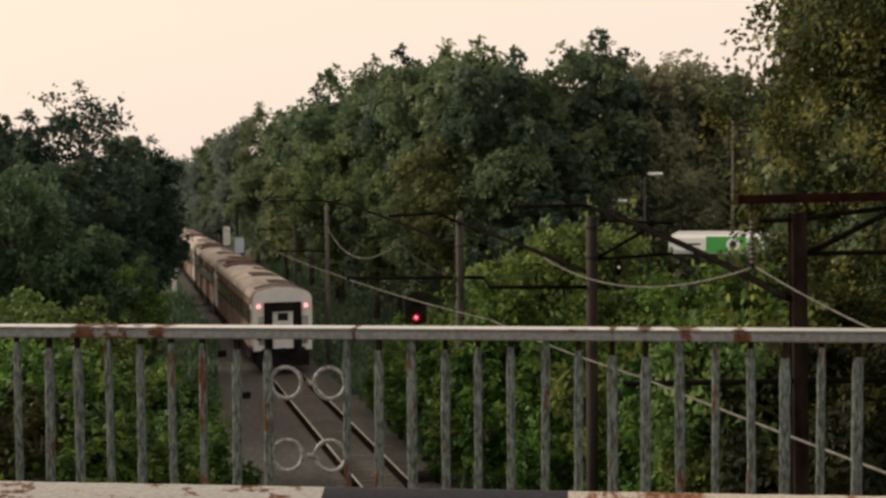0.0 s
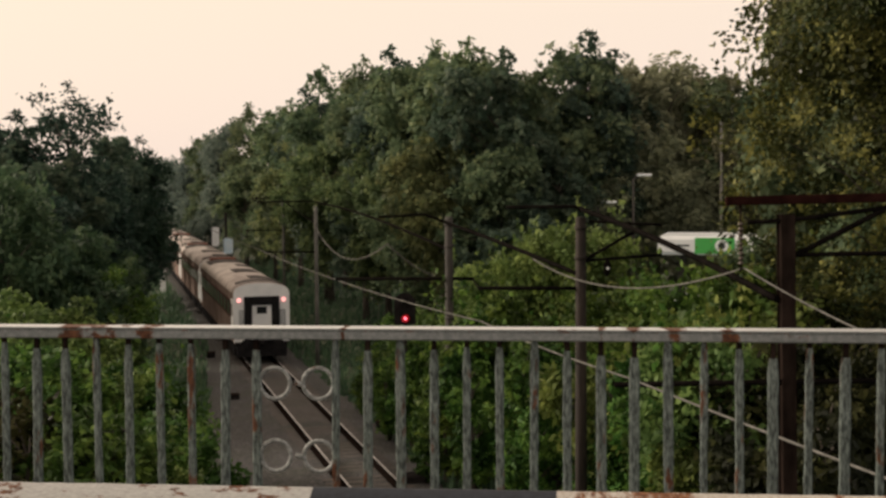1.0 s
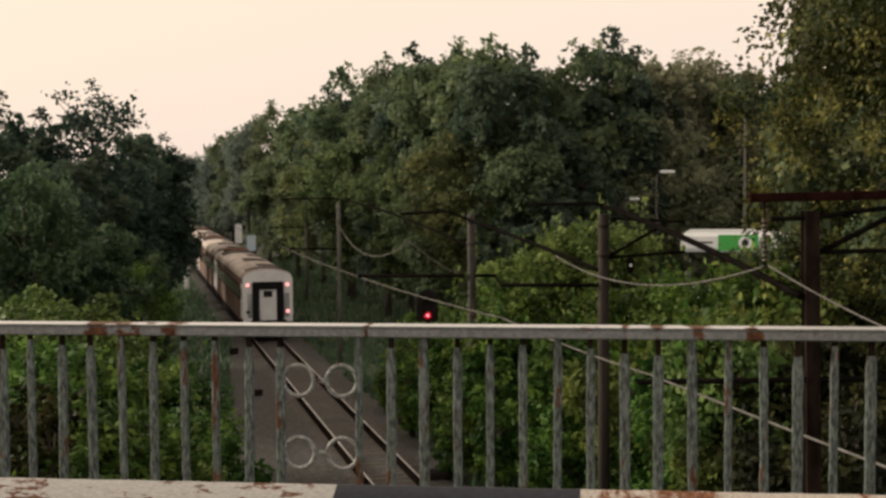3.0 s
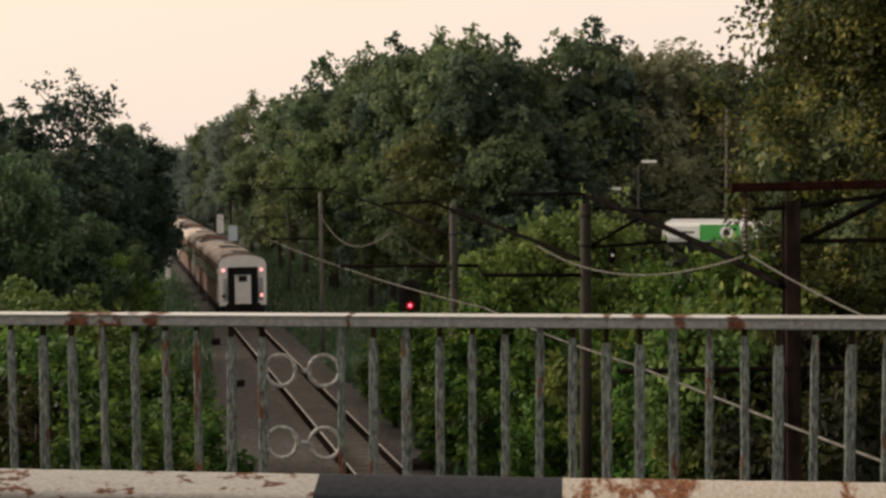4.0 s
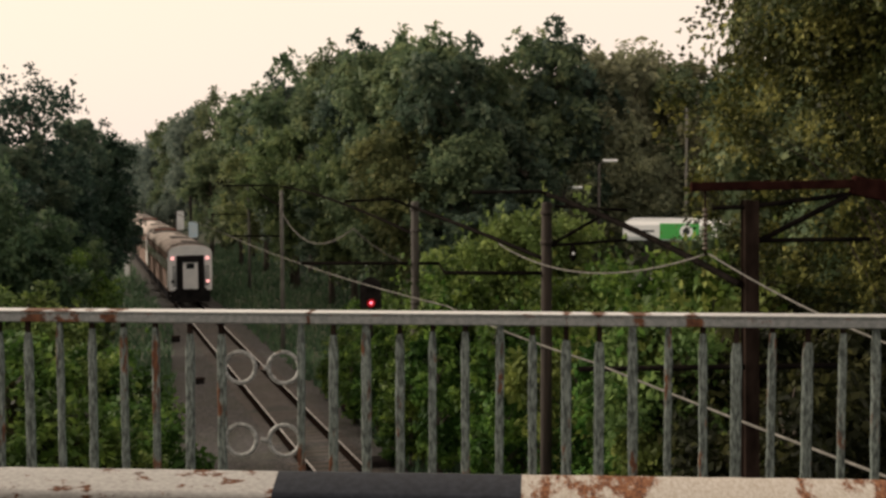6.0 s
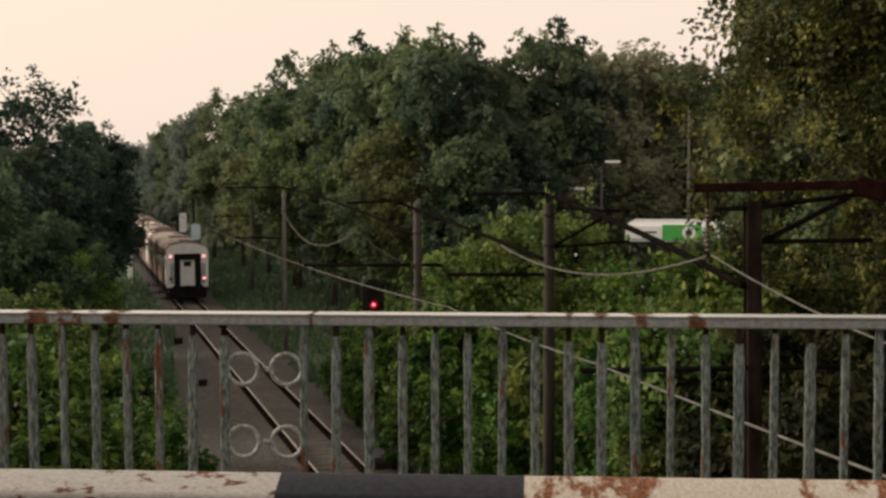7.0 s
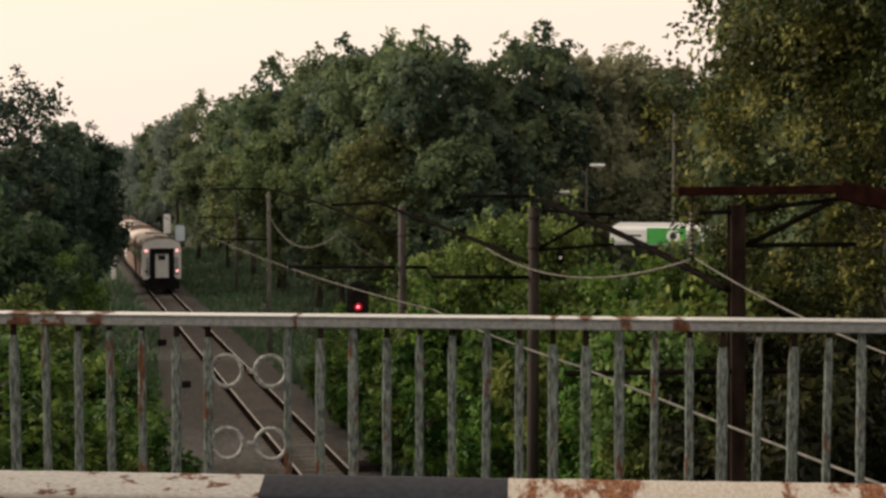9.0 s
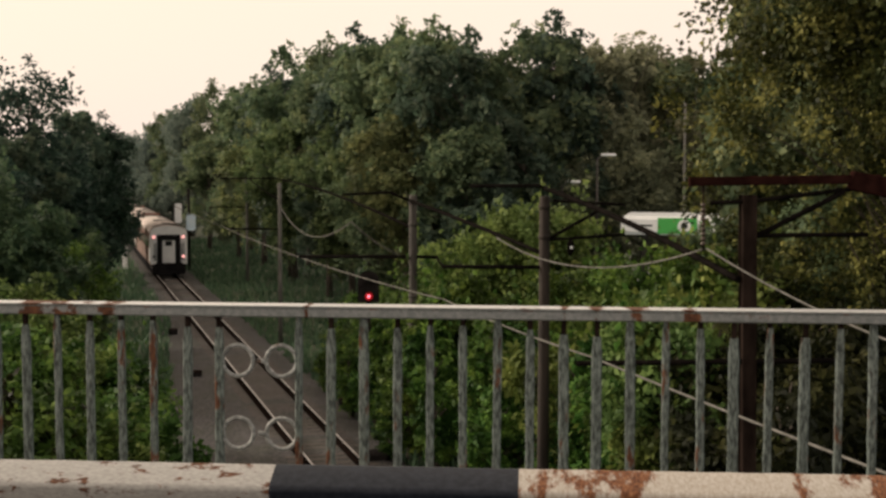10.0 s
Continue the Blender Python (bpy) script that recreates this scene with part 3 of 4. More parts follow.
def build_carriage(last):
    car = empty("passenger_carriage", track_pose(62.5))
    L = CAR_LENGTH - 0.6
    tagged(car, "pale grey passenger carriage with brownish sides on rails", "train carriage", group="carriages of the train")
    bm = prism(bmesh.new(), [(-1.48, 0.98), (1.48, 0.98), (1.52, 2.0), (1.5, 3.6), (-1.5, 3.6), (-1.52, 2.0)], 0.05, L - 0.05)
    part("body", bm, CAR_SIDE, car, "brownish beige painted side")
    roof = [(1.51, 3.60)] + [(1.51 * math.cos(math.pi * i / 14), 3.62 + 0.58 * math.sin(math.pi * i / 14) ** 0.75) for i in range(15)] + [(-1.51, 3.60)]
    part("roof", prism(bmesh.new(), roof, 0.02, L - 0.02, True), CAR_ROOF, car, "pale arched metal roof")
    for side in (-1, 1):
        part("window_band", boxed(side * 1.51 - 0.02, side * 1.51 + 0.02, 1.4, L - 1.4, 2.25, 3.2, 0.005), CAR_BAND, car, "dark band along the windows")
        for i in range(10):
            y = 2.6 + i * (L - 5.2) / 9
            w = part("window", boxed(side * 1.535 - 0.015, side * 1.535 + 0.015, y - 0.6, y + 0.6, 2.36, 3.1, 0.005), GLASS_DARK, car, "dark carriage window")
        for y in (0.75, L - 0.75):
            d = part("side_door", boxed(side * 1.52 - 0.02, side * 1.52 + 0.02, y - 0.4, y + 0.4, 1.25, 3.3, 0.01), CAR_END, car, "pale end door")
            part("door_glass", boxed(side * 1.545 - 0.006, side * 1.545 + 0.006, y - 0.22, y + 0.22, 2.4, 3.05), GLASS_DARK, d)
    for y0, s in ((0.0, -1), (L, 1)):
        wall = [(-1.5, 1.06), (-1.1, 1.06), (-1.05, 1.15), (1.05, 1.15), (1.1, 1.06), (1.5, 1.06), (1.53, 2.2), (1.52, 3.6)] + [(1.50 * math.cos(math.pi * i / 12), 3.62 + 0.54 * math.sin(math.pi * i / 12) ** 0.75) for i in range(1, 12)] + [(-1.52, 3.6), (-1.53, 2.2)]
        end = part("end_wall", prism(bmesh.new(), wall, y0 - 0.04, y0 + 0.04), CAR_END, car, "light grey end wall")
        part("roof_rim", prism(bmesh.new(), [(1.55 * math.cos(math.pi * i / 14), 3.58 + 0.65 * math.sin(math.pi * i / 14) ** 0.75) for i in range(15)] +
                               [(1.49 * math.cos(math.pi * i / 14), 3.58 + 0.57 * math.sin(math.pi * i / 14) ** 0.75) for i in range(14, -1, -1)], y0 - s * 0.35 - 0.06, y0 - s * 0.35 + 0.06), ROOF_DARK, car, "dark seam round the roof end")
        g = s * 0.16
        for x0, x1, z0, z1 in ((-0.95, -0.54, 1.12, 3.46), (0.54, 0.95, 1.12, 3.46), (-0.54, 0.54, 3.02, 3.46)):
            part("gangway_bellows", boxed(x0, x1, min(y0, y0 + g * 1.4), max(y0, y0 + g * 1.4), z0, z1, 0.03), RUBBER, end, "black rubber gangway bellows")
        for x0, x1 in ((-1.24, -0.97), (0.97, 1.3)):
            part("side_panel", boxed(x0, x1, min(y0 + s * 0.03, y0 + s * 0.055), max(y0 + s * 0.03, y0 + s * 0.055), 1.35, 2.75, 0.01), CAR_PANEL, end, "blue grey ribbed panel")
            for i in range(3):
                part("handrail", tubed([(x0 + 0.06 + i * 0.08, y0 + s * 0.07, 1.4), (x0 + 0.06 + i * 0.08, y0 + s * 0.07, 2.7)], 0.012, 6), CAR_END, end)
        door = part("gangway_door", boxed(-0.535, 0.535, min(y0 + s * 0.03, y0 + g * 0.7), max(y0 + s * 0.03, y0 + g * 0.7), 1.15, 3.02, 0.02), CAR_END, end, "pale grey gangway door")
        yy = y0 + g * 0.7
        part("door_window", boxed(-0.27, 0.27, yy - 0.012, yy + 0.012, 2.55, 2.92, 0.005), GLASS_DARK, door, "dark door window")
        for x in (-1.22, 1.2):
            for z in ((TAIL_Z, 1.68)):
                lit = last and s < 0 and (z > 3 or x > 0)
                bm = tubed([(x, y0 + s * 0.03, z), (x, y0 + s * 0.10, z)], 0.11, 16)
                part("tail_light", bm, TAIL_RED if lit else LENS_OFF, end, "glowing red tail light" if lit else "unlit lamp")
        for x in (-0.9, 0.9):
            bm = tubed([(x, y0, 1.05), (x, y0 + s * 0.5, 1.05)], 0.10, 12)
            tube(bm, [(x, y0 + s * 0.5, 1.05), (x, y0 + s * 0.55, 1.05)], 0.22, 16)
            part("buffer", bm, CAR_DARK, car)
        part("coupler", boxed(-0.15, 0.15, min(y0, y0 + s * 0.3), max(y0, y0 + s * 0.3), 0.9, 1.18, 0.04), CAR_DARK, car)
        # End beam drawn down as a black block for the shadow underneath.
        part("end_step", boxed(-1.36, 1.36, min(y0 - s * 0.02, y0 - s * 0.4), max(y0 - s * 0.02, y0 - s * 0.4), 0.24, 1.15, 0.03), CAR_DARK, car, "black end beam deepened to fill the shade underneath")
    part("underframe", boxed(-1.35, 1.35, 0.5, L - 0.5, 0.95, 1.18, 0.02), CAR_DARK, car)
    for y in (8.2, 12.0, 15.5):
        part("equipment_box", boxed(-1.3, 1.3, y - 1.2, y + 1.0, 0.45, 0.95, 0.04), CAR_DARK, car)
    for y in (3.6, L - 3.6):
        bogie = part("bogie", boxed(-1.1, 1.1, y - 1.7, y + 1.7, 0.5, 0.9, 0.06), CAR_DARK, car)
        for dy in (-1.2, 1.2):
            for x in (-0.76, 0.76):
                w = part("wheel", tubed([(-0.065, 0, 0), (0.065, 0, 0)], 0.47, 24), CAR_DARK, bogie)
                w.matrix_basis = pose(x, y + dy, 0.475)
                WHEELS.append((w, x, y + dy))
    for y0, y1, a0, a1 in ((1.2, 2.2, 0.05, 0.8), (3.0, 5.2, 0.08, 0.55), (8.5, 11.5, 0.3, 0.62), (14.5, 16.5, 0.1, 0.45), (L - 5.0, L - 1.6, 0.2, 0.8)):
        arc = [a0 + (a1 - a0) * i / 12 for i in range(13)]
        bm = prism(bmesh.new(), [(1.53 * math.cos(math.pi * a), 3.63 + 0.60 * math.sin(math.pi * a) ** 0.75) for a in arc] +
                   [(1.45 * math.cos(math.pi * a), 3.60 + 0.52 * math.sin(math.pi * a) ** 0.75) for a in arc[::-1]], y0, y1)
        part("roof_panel", bm, ROOF_DARK, car, "dark roof panel")
    for side in (-1, 1):
        # Black strips added below the sides, for the underframe in shadow.
        part("skirt", boxed(side * 1.42 - 0.03, side * 1.42 + 0.03, 0.6, L - 0.6, 0.32, 0.979, 0.01), CAR_DARK, car, "black strip for the shaded underframe below the side")
    part("roof_hatch", boxed(-0.9, 0.9, L - 1.9, L - 0.9, 3.95, 4.32, 0.05), RUST_BOX, car, "rusty red roof equipment cover")
    for ob in car.children_recursive:
        if ob.name.split(".")[0] != "wheel":
            for v in ob.data.vertices:
                v.co.x *= 0.97
    return car


def train_rows(k):
    rows = []
    for i in range(21):
        t = i * 0.5
        y = 62.46 + 3.95 * t + 0.010 * t * t
        rows.append((t, track_pose(y + k * CAR_LENGTH * COS)))
    return rows


# ---- masts, wires, signal ----
def build_mast_near():
    """Steel mast by the bridge with a rusty gantry and a contact wire arm."""
    mast = empty("catenary_mast", pose(5.87, 20.6, -0.5, 0, -0.8, 0))
    tagged(mast, "rusty brown steel catenary mast with a gantry beam", "catenary mast", group="catenary masts")
    h_shape = [(-0.115, -0.15), (0.115, -0.15), (0.115, -0.12), (0.08, -0.11), (0.08, 0.11), (0.115, 0.12), (0.115, 0.15), (-0.115, 0.15), (-0.115, 0.12), (-0.08, 0.11), (-0.08, -0.11), (-0.115, -0.12)]
    bm = prism(bmesh.new(), h_shape, 0, 9.2)
    bmesh.ops.rotate(bm, verts=bm.verts[:], cent=(0, 0, 0), matrix=Matrix.Rotation(radians(90), 3, "X"))
    part("column", bm, MAST, mast, "rusty brown steel column")
    part("gantry_beam", boxed(-0.98, 2.2, -0.06, 0.06, 9.36, 9.51, 0.01), BEAM, mast, "dark red rusty gantry beam")
    part("gantry_plate", boxed(1.7, 3.6, -0.09, 0.09, -0.16, 0.16, 0.02, Matrix.Translation((0, 0, 9.42)) @ pose(1.7, 0, 0, 0, 12, 0) @ Matrix.Translation((-1.7, 0, 0))), BEAM, mast, "dark red inclined girder")
    part("brace", tubed([(-0.62, 0, 9.08), (0, 0, 9.09), (1.95, 0, 9.30)], 0.045), WIRE_DARK, mast)
    part("brace", tubed([(0.15, 0, 8.52), (1.62, 0, 9.24)], 0.05), WIRE_DARK, mast)
    part("brace", tubed([(0.1, 0, 8.53), (2.0, 0, 8.52)], 0.045), WIRE_DARK, mast)
    part("cantilever", tubed([(-2.85, 0, 6.45), (1.6, 0, 6.42)], 0.05), WIRE_DARK, mast, "black contact wire arm")
    ins = part("insulator_string", tubed([(-0.74, 0, 9.40), (-0.74, 0, 8.3)], 0.02), MAST, mast)
    for i in range(9):
        z = 9.08 - i * 0.08
        part("insulator_disc", tubed([(-0.74, 0, z), (-0.74, 0, z - 0.03), (-0.74, 0, z - 0.06)], [0.025, 0.052, 0.028], 12), INSULATOR, ins)
    return mast


def build_mast(x, y, height, width, arm, arm_z, top_arm, mat, braced=False, reach=0.0):
    mast = empty("catenary_mast", pose(x, y, -0.5))
    tagged(mast, "weathered catenary mast with arms beside the track", "catenary mast", group="catenary masts")
    h = height + 0.5
    w = width / 2
    bm = tubed([(0, 0, 0), (0, 0, h * 0.5), (0, 0, h - 0.04), (0, 0, h)], [w * 1.12, w, w * 0.9, w * 0.75], 12)
    for z in (h - 0.25, h - 0.95, h * 0.62):
        tube(bm, [(0, 0, z - 0.05), (0, 0, z + 0.05)], w * 1.07, 12)
    part("column", bm, mat, mast)
    if arm:
        part("cantilever", tubed([(-arm, 0, arm_z + 0.5), (0, 0, arm_z + 0.48), (reach, 0, arm_z + 0.47)][:3 if reach else 2], 0.065 if reach else 0.05), WIRE_DARK, mast, "black contact wire arm")
    if top_arm:
        part("crossarm", tubed([(-top_arm, 0, h + 0.24), (-0.15, 0, h + 0.25), (0.02, 0, h + 0.18)], 0.05), WIRE_DARK, mast, "black top arm")
    if braced:
        part("brace", tubed([(0.1, 0, h - 1.0), (1.25, 0, h - 0.35)], 0.045), WIRE_DARK, mast)
        part("brace", tubed([(0.1, 0, h - 1.02), (1.9, 0, h - 0.9)], 0.04), WIRE_DARK, mast)
        part("brace", tubed([(0.2, 0, h - 0.1), (1.9, 0, h - 0.2)], 0.04), WIRE_DARK, mast)
        part("hanging_weight", tubed([(0.62, 0, h - 0.99), (0.62, 0, h - 1.1), (0.62, 0, h - 1.3), (0.62, 0, h - 1.4)], [0.02, 0.085, 0.085, 0.03], 12), WIRE_DARK, mast, "black hanging weight")
        part("insulator_knob", tubed([(0.62, -0.087, h - 1.2), (0.62, -0.12, h - 1.2)], 0.035, 10), SIGN_WHITE, mast, "white porcelain knob")
    return mast


def wire(name, a, b, sag, r, mat, label, n=24):
    a, b = Vector(a), Vector(b)
    pts = [a.lerp(b, i / n) - Vector((0, 0, sag * 4 * (i / n) * (1 - i / n))) for i in range(n + 1)]
    ob = part(name, tubed(pts, r, 6), mat)
    return tagged(ob, label, "overhead wire", group="overhead wires")


def build_signal():
    p = track(46, 2.82)
    sig = empty("railway_signal", pose(p.x, p.y, -0.4, 0, 0, math.degrees(HEADING) - 8))
    tagged(sig, "black railway colour light signal showing red", "railway signal")
    part("post", tubed([(0, 0.1, 0), (0, 0.1, 5.0)], 0.09, 14), SIGNAL_BLACK, sig)
    outline = [(0.4 * math.cos(math.pi * i / 12), 0.32 + 0.36 * math.sin(math.pi * i / 12)) for i in range(13)] + [(-0.4, -0.5), (0.4, -0.5)]
    bm = prism(bmesh.new(), outline, -0.02, 0.02)
    bmesh.ops.translate(bm, verts=bm.verts[:], vec=(0, 0, 4.97))
    part("backboard", bm, SIGNAL_BLACK, sig, "black rounded backboard")
    for z, mat in ((5.24, LENS_OFF), (4.70, SIGNAL_RED)):
        lamp = part("lamp_housing", tubed([(0, 0.0, z), (0, -0.1, z)], 0.17, 18), SIGNAL_BLACK, sig)
        if mat is SIGNAL_RED:
            part("reflector", tubed([(0, -0.09, z), (0, -0.105, z)], 0.15, 20), SIGNAL_HALO, lamp, "dim red disc in place of the lens's glow")
        part("lens", tubed([(0, -0.09, z), (0, -0.115, z)], 0.055, 18), mat, lamp, "glowing red lens" if mat is SIGNAL_RED else "dark lens")
        bm = bmesh.new()
        for i in range(10):
            a0, a1 = math.pi * (i / 10), math.pi * ((i + 1) / 10)
            vs = [bm.verts.new((0.17 * math.cos(a), yv, z + 0.17 * math.sin(a))) for a in (a0, a1) for yv in (-0.1, -0.38)]
            bm.faces.new((vs[0], vs[1], vs[3], vs[2]))
        bmesh.ops.solidify(bm, geom=bm.faces[:], thickness=0.008)
        part("hood", bm, SIGNAL_BLACK, lamp)
    part("plate", boxed(0.10, 0.17, -0.03, 0.0, 2.6, 3.0, 0.01), SIGN_WHITE, sig, "small white plate on the post")
    return sig


# ---- plants ----
def leaf_cloud(rng, centres, radii, total, size, per=11, flat=0.85):
    """Leaves on flat drooping sprays, the sprays scattered through loose clumps; a fold and a twist for each leaf."""
    def unit(v):
        return v / np.linalg.norm(v, axis=1)[:, None]
    w = radii ** 1.6
    sprays = len(centres) * per
    k = rng.choice(len(centres), sprays, p=w / w.sum())
    d = unit(rng.normal(size=(sprays, 3)))
    at = centres[k] + d * (radii[k] * rng.random(sprays) ** 0.4 * (0.7 + 0.55 * rng.random(sprays)))[:, None] * np.array([1, 1, flat])
    face = unit(d * 0.6 + rng.normal(size=(sprays, 3)) * 0.45 + np.array([0, 0, 0.45]))
    wide = radii[k] * (0.26 + 0.34 * rng.random(sprays))
    j = rng.choice(sprays, total, p=wide ** 2 / (wide ** 2).sum())
    side = unit(np.cross(face[j], rng.normal(size=(total, 3))))
    far = rng.random(total) ** 0.6
    pos = at[j] + side * (wide[j] * far)[:, None] + face[j] * (rng.normal(size=total) * 0.22 * wide[j])[:, None]
    pos[:, 2] -= 0.45 * wide[j] * far ** 2
    nrm = unit(face[j] + rng.normal(size=(total, 3)) * 0.33)
    a = unit(side + rng.normal(size=(total, 3)) * 0.5)
    a = unit(a - nrm * (a * nrm).sum(axis=1)[:, None])
    b = np.cross(nrm, a)
    s = size * (0.6 + 0.8 * rng.random(total))[:, None]
    tip = nrm * s * (rng.random(total)[:, None] - 0.5) * 0.5
    return np.stack([pos - a * s, pos - b * s * 0.55 + tip, pos + a * s, pos + b * s * 0.55 - tip], axis=1)


def build_tree(seed, height, radius, base, clumps, leaves, size, mat, label, airy=0.0, name="tree", spread=1.0, limb=0.24, shoots=0, per=11):
    """A tapered trunk with limbs to its clumps, and a crown of loose leaf clumps."""
    rng = np.random.default_rng(seed)
    tree = empty(name)
    tagged(tree, label, "tree")
    half = (height - base) / 2
    zc = base + half
    cs, rs = [], []
    while len(cs) < clumps:
        d = rng.normal(size=3)
        d /= np.linalg.norm(d)
        f = 0.72 + 0.45 * noise.noise((d[0] * 1.6 + seed, d[1] * 1.6, d[2] * 1.6)) + 0.12 * rng.random()
        r = rng.random() ** 0.4
        cz = d[2] * (1.0 if d[2] > 0 else 0.9)
        cs.append((d[0] * radius * f * r, d[1] * radius * f * r, zc + cz * half * (0.86 if d[2] > 0 else 1) * r * (0.8 + 0.3 * f)))
        rs.append(radius * spread * (0.13 + 0.24 * rng.random() ** 1.5) * (1 - 0.45 * airy))
    for k in range(shoots):
        a, d = rng.random() * math.tau, radius * 0.75 * rng.random() ** 0.5
        rise = 0.6 + 0.35 * rng.random()
        for q in range(5):
            cs.append((math.cos(a) * d, math.sin(a) * d, height * (rise + 0.055 * q)))
            rs.append(radius * (0.10 - 0.013 * q))
    cs, rs = np.array(cs), np.array(rs)
    cs[:, 2] = np.clip(cs[:, 2], base * 0.6, height * (1.12 if shoots else 1.0) - rs * 0.8)
    corners = leaf_cloud(rng, cs, rs, leaves, size, per)
    grow = (height - base * 0.5) / (np.percentile(corners[:, :, 2], 99.8) - base * 0.5)
    corners[:, :, 2] = base * 0.5 + (corners[:, :, 2] - base * 0.5) * grow
    cs[:, 2] = base * 0.5 + (cs[:, 2] - base * 0.5) * grow
    me = quads("crown", corners, mat)
    crown = new("crown", me)
    crown.parent = tree
    bm = bmesh.new()
    bend = rng.normal(size=(6, 2)) * 0.02 * height
    line = [(bend[i][0] * i / 5, bend[i][1] * i / 5, height * 0.85 * i / 5) for i in range(6)]
    tr = 0.013 * height + 0.05
    tube(bm, line, [tr * (1.25 - 1.1 * i / 5) for i in range(6)], 8)
    for i in range(0, clumps, 2):
        c = cs[i]
        zs = max(base * 0.5, min(height * 0.75, c[2] - (abs(c[0]) + abs(c[1])) * 0.7))
        s = zs / (height * 0.85) * 5
        j = min(4, int(s))
        st = Vector(line[j]).lerp(Vector(line[j + 1]), s - j)
        mid = st.lerp(Vector(c), 0.5) + Vector((0, 0, 0.05 * height * rng.random()))
        tube(bm, [st, mid, c], [tr * limb, tr * limb * 0.6, tr * limb * 0.2], 5)
    part("trunk", bm, BARK, tree)
    return tree


def plant_all(spots, models, group, seed):
    """Copies of the models, turned and scaled to the height that each spot names."""
    rng = random.Random(seed)
    for x, y, top, k in spots:
        model, height = models[k % len(models)]
        g = ground_height(x, y)
        s = (top - g) / height
        wide = s ** 0.6 * rng.uniform(0.92, 1.1)
        m = pose(x, y, g - 0.05, 0, 0, rng.uniform(0, 360)) @ Matrix.Diagonal((wide, wide, s, 1))
        tagged(copy_thing(model, m), group=group)


def remove(thing):
    for o in (*thing.children_recursive, thing):
        bpy.data.objects.remove(o)


SHRUBS = [
    (0.8, 41.0, 5.6, 0), (0.3, 42.0, 4.8, 0), (-0.3, 43.0, 4.2, 0), (1.5, 40.0, 5.9, 0), (2.3, 40.0, 6.4, 0),
    (-0.9, 45.0, 3.4, 0), (-1.8, 47.0, 2.8, 0), (-2.9, 52.0, 1.7, 0), (1.1, 38.0, 4.6, 0), (2.7, 36.0, 5.5, 0),
    (0.3, 40.0, 2.9, 0), (-0.3, 40.0, 1.5, 0), (2.6, 33.0, 4.0, 0), (5.1, 29.0, 5.7, 0),
]
NEAR_TREES = [
    (14.1, 44.0, 16.1, 1), (15.7, 42.0, 17.1, 1), (15.4, 50.0, 11.4, 1), (14.5, 52.0, 8.2, 0), (16.0, 46.0, 13.3, 1),
    (16.9, 44.0, 14.9, 0), (13.2, 40.0, 8.4, 0), (10.7, 40.0, 7.3, 1), (10.8, 36.0, 7.1, 0), (13.9, 38.0, 9.0, 1),
]
FOREST = [
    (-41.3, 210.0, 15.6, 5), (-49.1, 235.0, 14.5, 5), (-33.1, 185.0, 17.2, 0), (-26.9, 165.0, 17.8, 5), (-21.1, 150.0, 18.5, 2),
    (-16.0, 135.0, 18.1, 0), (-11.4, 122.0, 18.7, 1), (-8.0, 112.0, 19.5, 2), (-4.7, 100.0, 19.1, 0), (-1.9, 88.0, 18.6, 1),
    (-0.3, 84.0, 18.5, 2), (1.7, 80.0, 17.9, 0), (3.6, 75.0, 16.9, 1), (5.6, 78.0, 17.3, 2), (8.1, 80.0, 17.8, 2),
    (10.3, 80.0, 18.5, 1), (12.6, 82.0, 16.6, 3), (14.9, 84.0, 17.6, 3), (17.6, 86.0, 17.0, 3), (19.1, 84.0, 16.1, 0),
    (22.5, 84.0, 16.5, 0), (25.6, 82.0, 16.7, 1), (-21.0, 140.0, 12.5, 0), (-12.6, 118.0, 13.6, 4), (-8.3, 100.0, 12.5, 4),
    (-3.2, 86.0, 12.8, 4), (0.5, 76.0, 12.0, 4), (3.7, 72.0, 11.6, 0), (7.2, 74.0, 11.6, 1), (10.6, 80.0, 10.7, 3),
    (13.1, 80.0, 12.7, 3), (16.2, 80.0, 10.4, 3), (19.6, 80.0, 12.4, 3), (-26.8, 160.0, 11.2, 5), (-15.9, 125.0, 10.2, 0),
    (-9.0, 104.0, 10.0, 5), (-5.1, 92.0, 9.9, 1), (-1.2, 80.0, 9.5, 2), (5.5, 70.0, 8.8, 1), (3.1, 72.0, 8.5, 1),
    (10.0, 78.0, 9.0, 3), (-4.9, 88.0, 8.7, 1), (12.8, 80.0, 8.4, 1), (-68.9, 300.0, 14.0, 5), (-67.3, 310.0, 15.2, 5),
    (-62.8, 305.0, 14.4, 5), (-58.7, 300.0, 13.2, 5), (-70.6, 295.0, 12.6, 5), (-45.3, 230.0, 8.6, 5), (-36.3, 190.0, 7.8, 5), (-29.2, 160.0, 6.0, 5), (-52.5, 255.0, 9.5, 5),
]
LEFT_TREES = [
    (-28.1, 80.0, 13.9, 1), (-23.5, 90.0, 13.6, 0), (-23.5, 96.0, 12.8, 2), (-24.2, 102.0, 11.5, 1), (-21.4, 72.0, 11.2, 0),
    (-21.7, 78.0, 10.7, 1), (-21.6, 86.0, 9.7, 2), (-20.8, 64.0, 9.3, 1), (-28.4, 75.0, 14.9, 0), (-25.1, 108.0, 8.6, 2),
    (-21.3, 82.0, 7.7, 1), (-17.9, 52.0, 10.0, 3), (-17.2, 54.0, 8.7, 3), (-16.2, 56.0, 7.4, 3), (-16.6, 64.0, 6.1, 3),
]
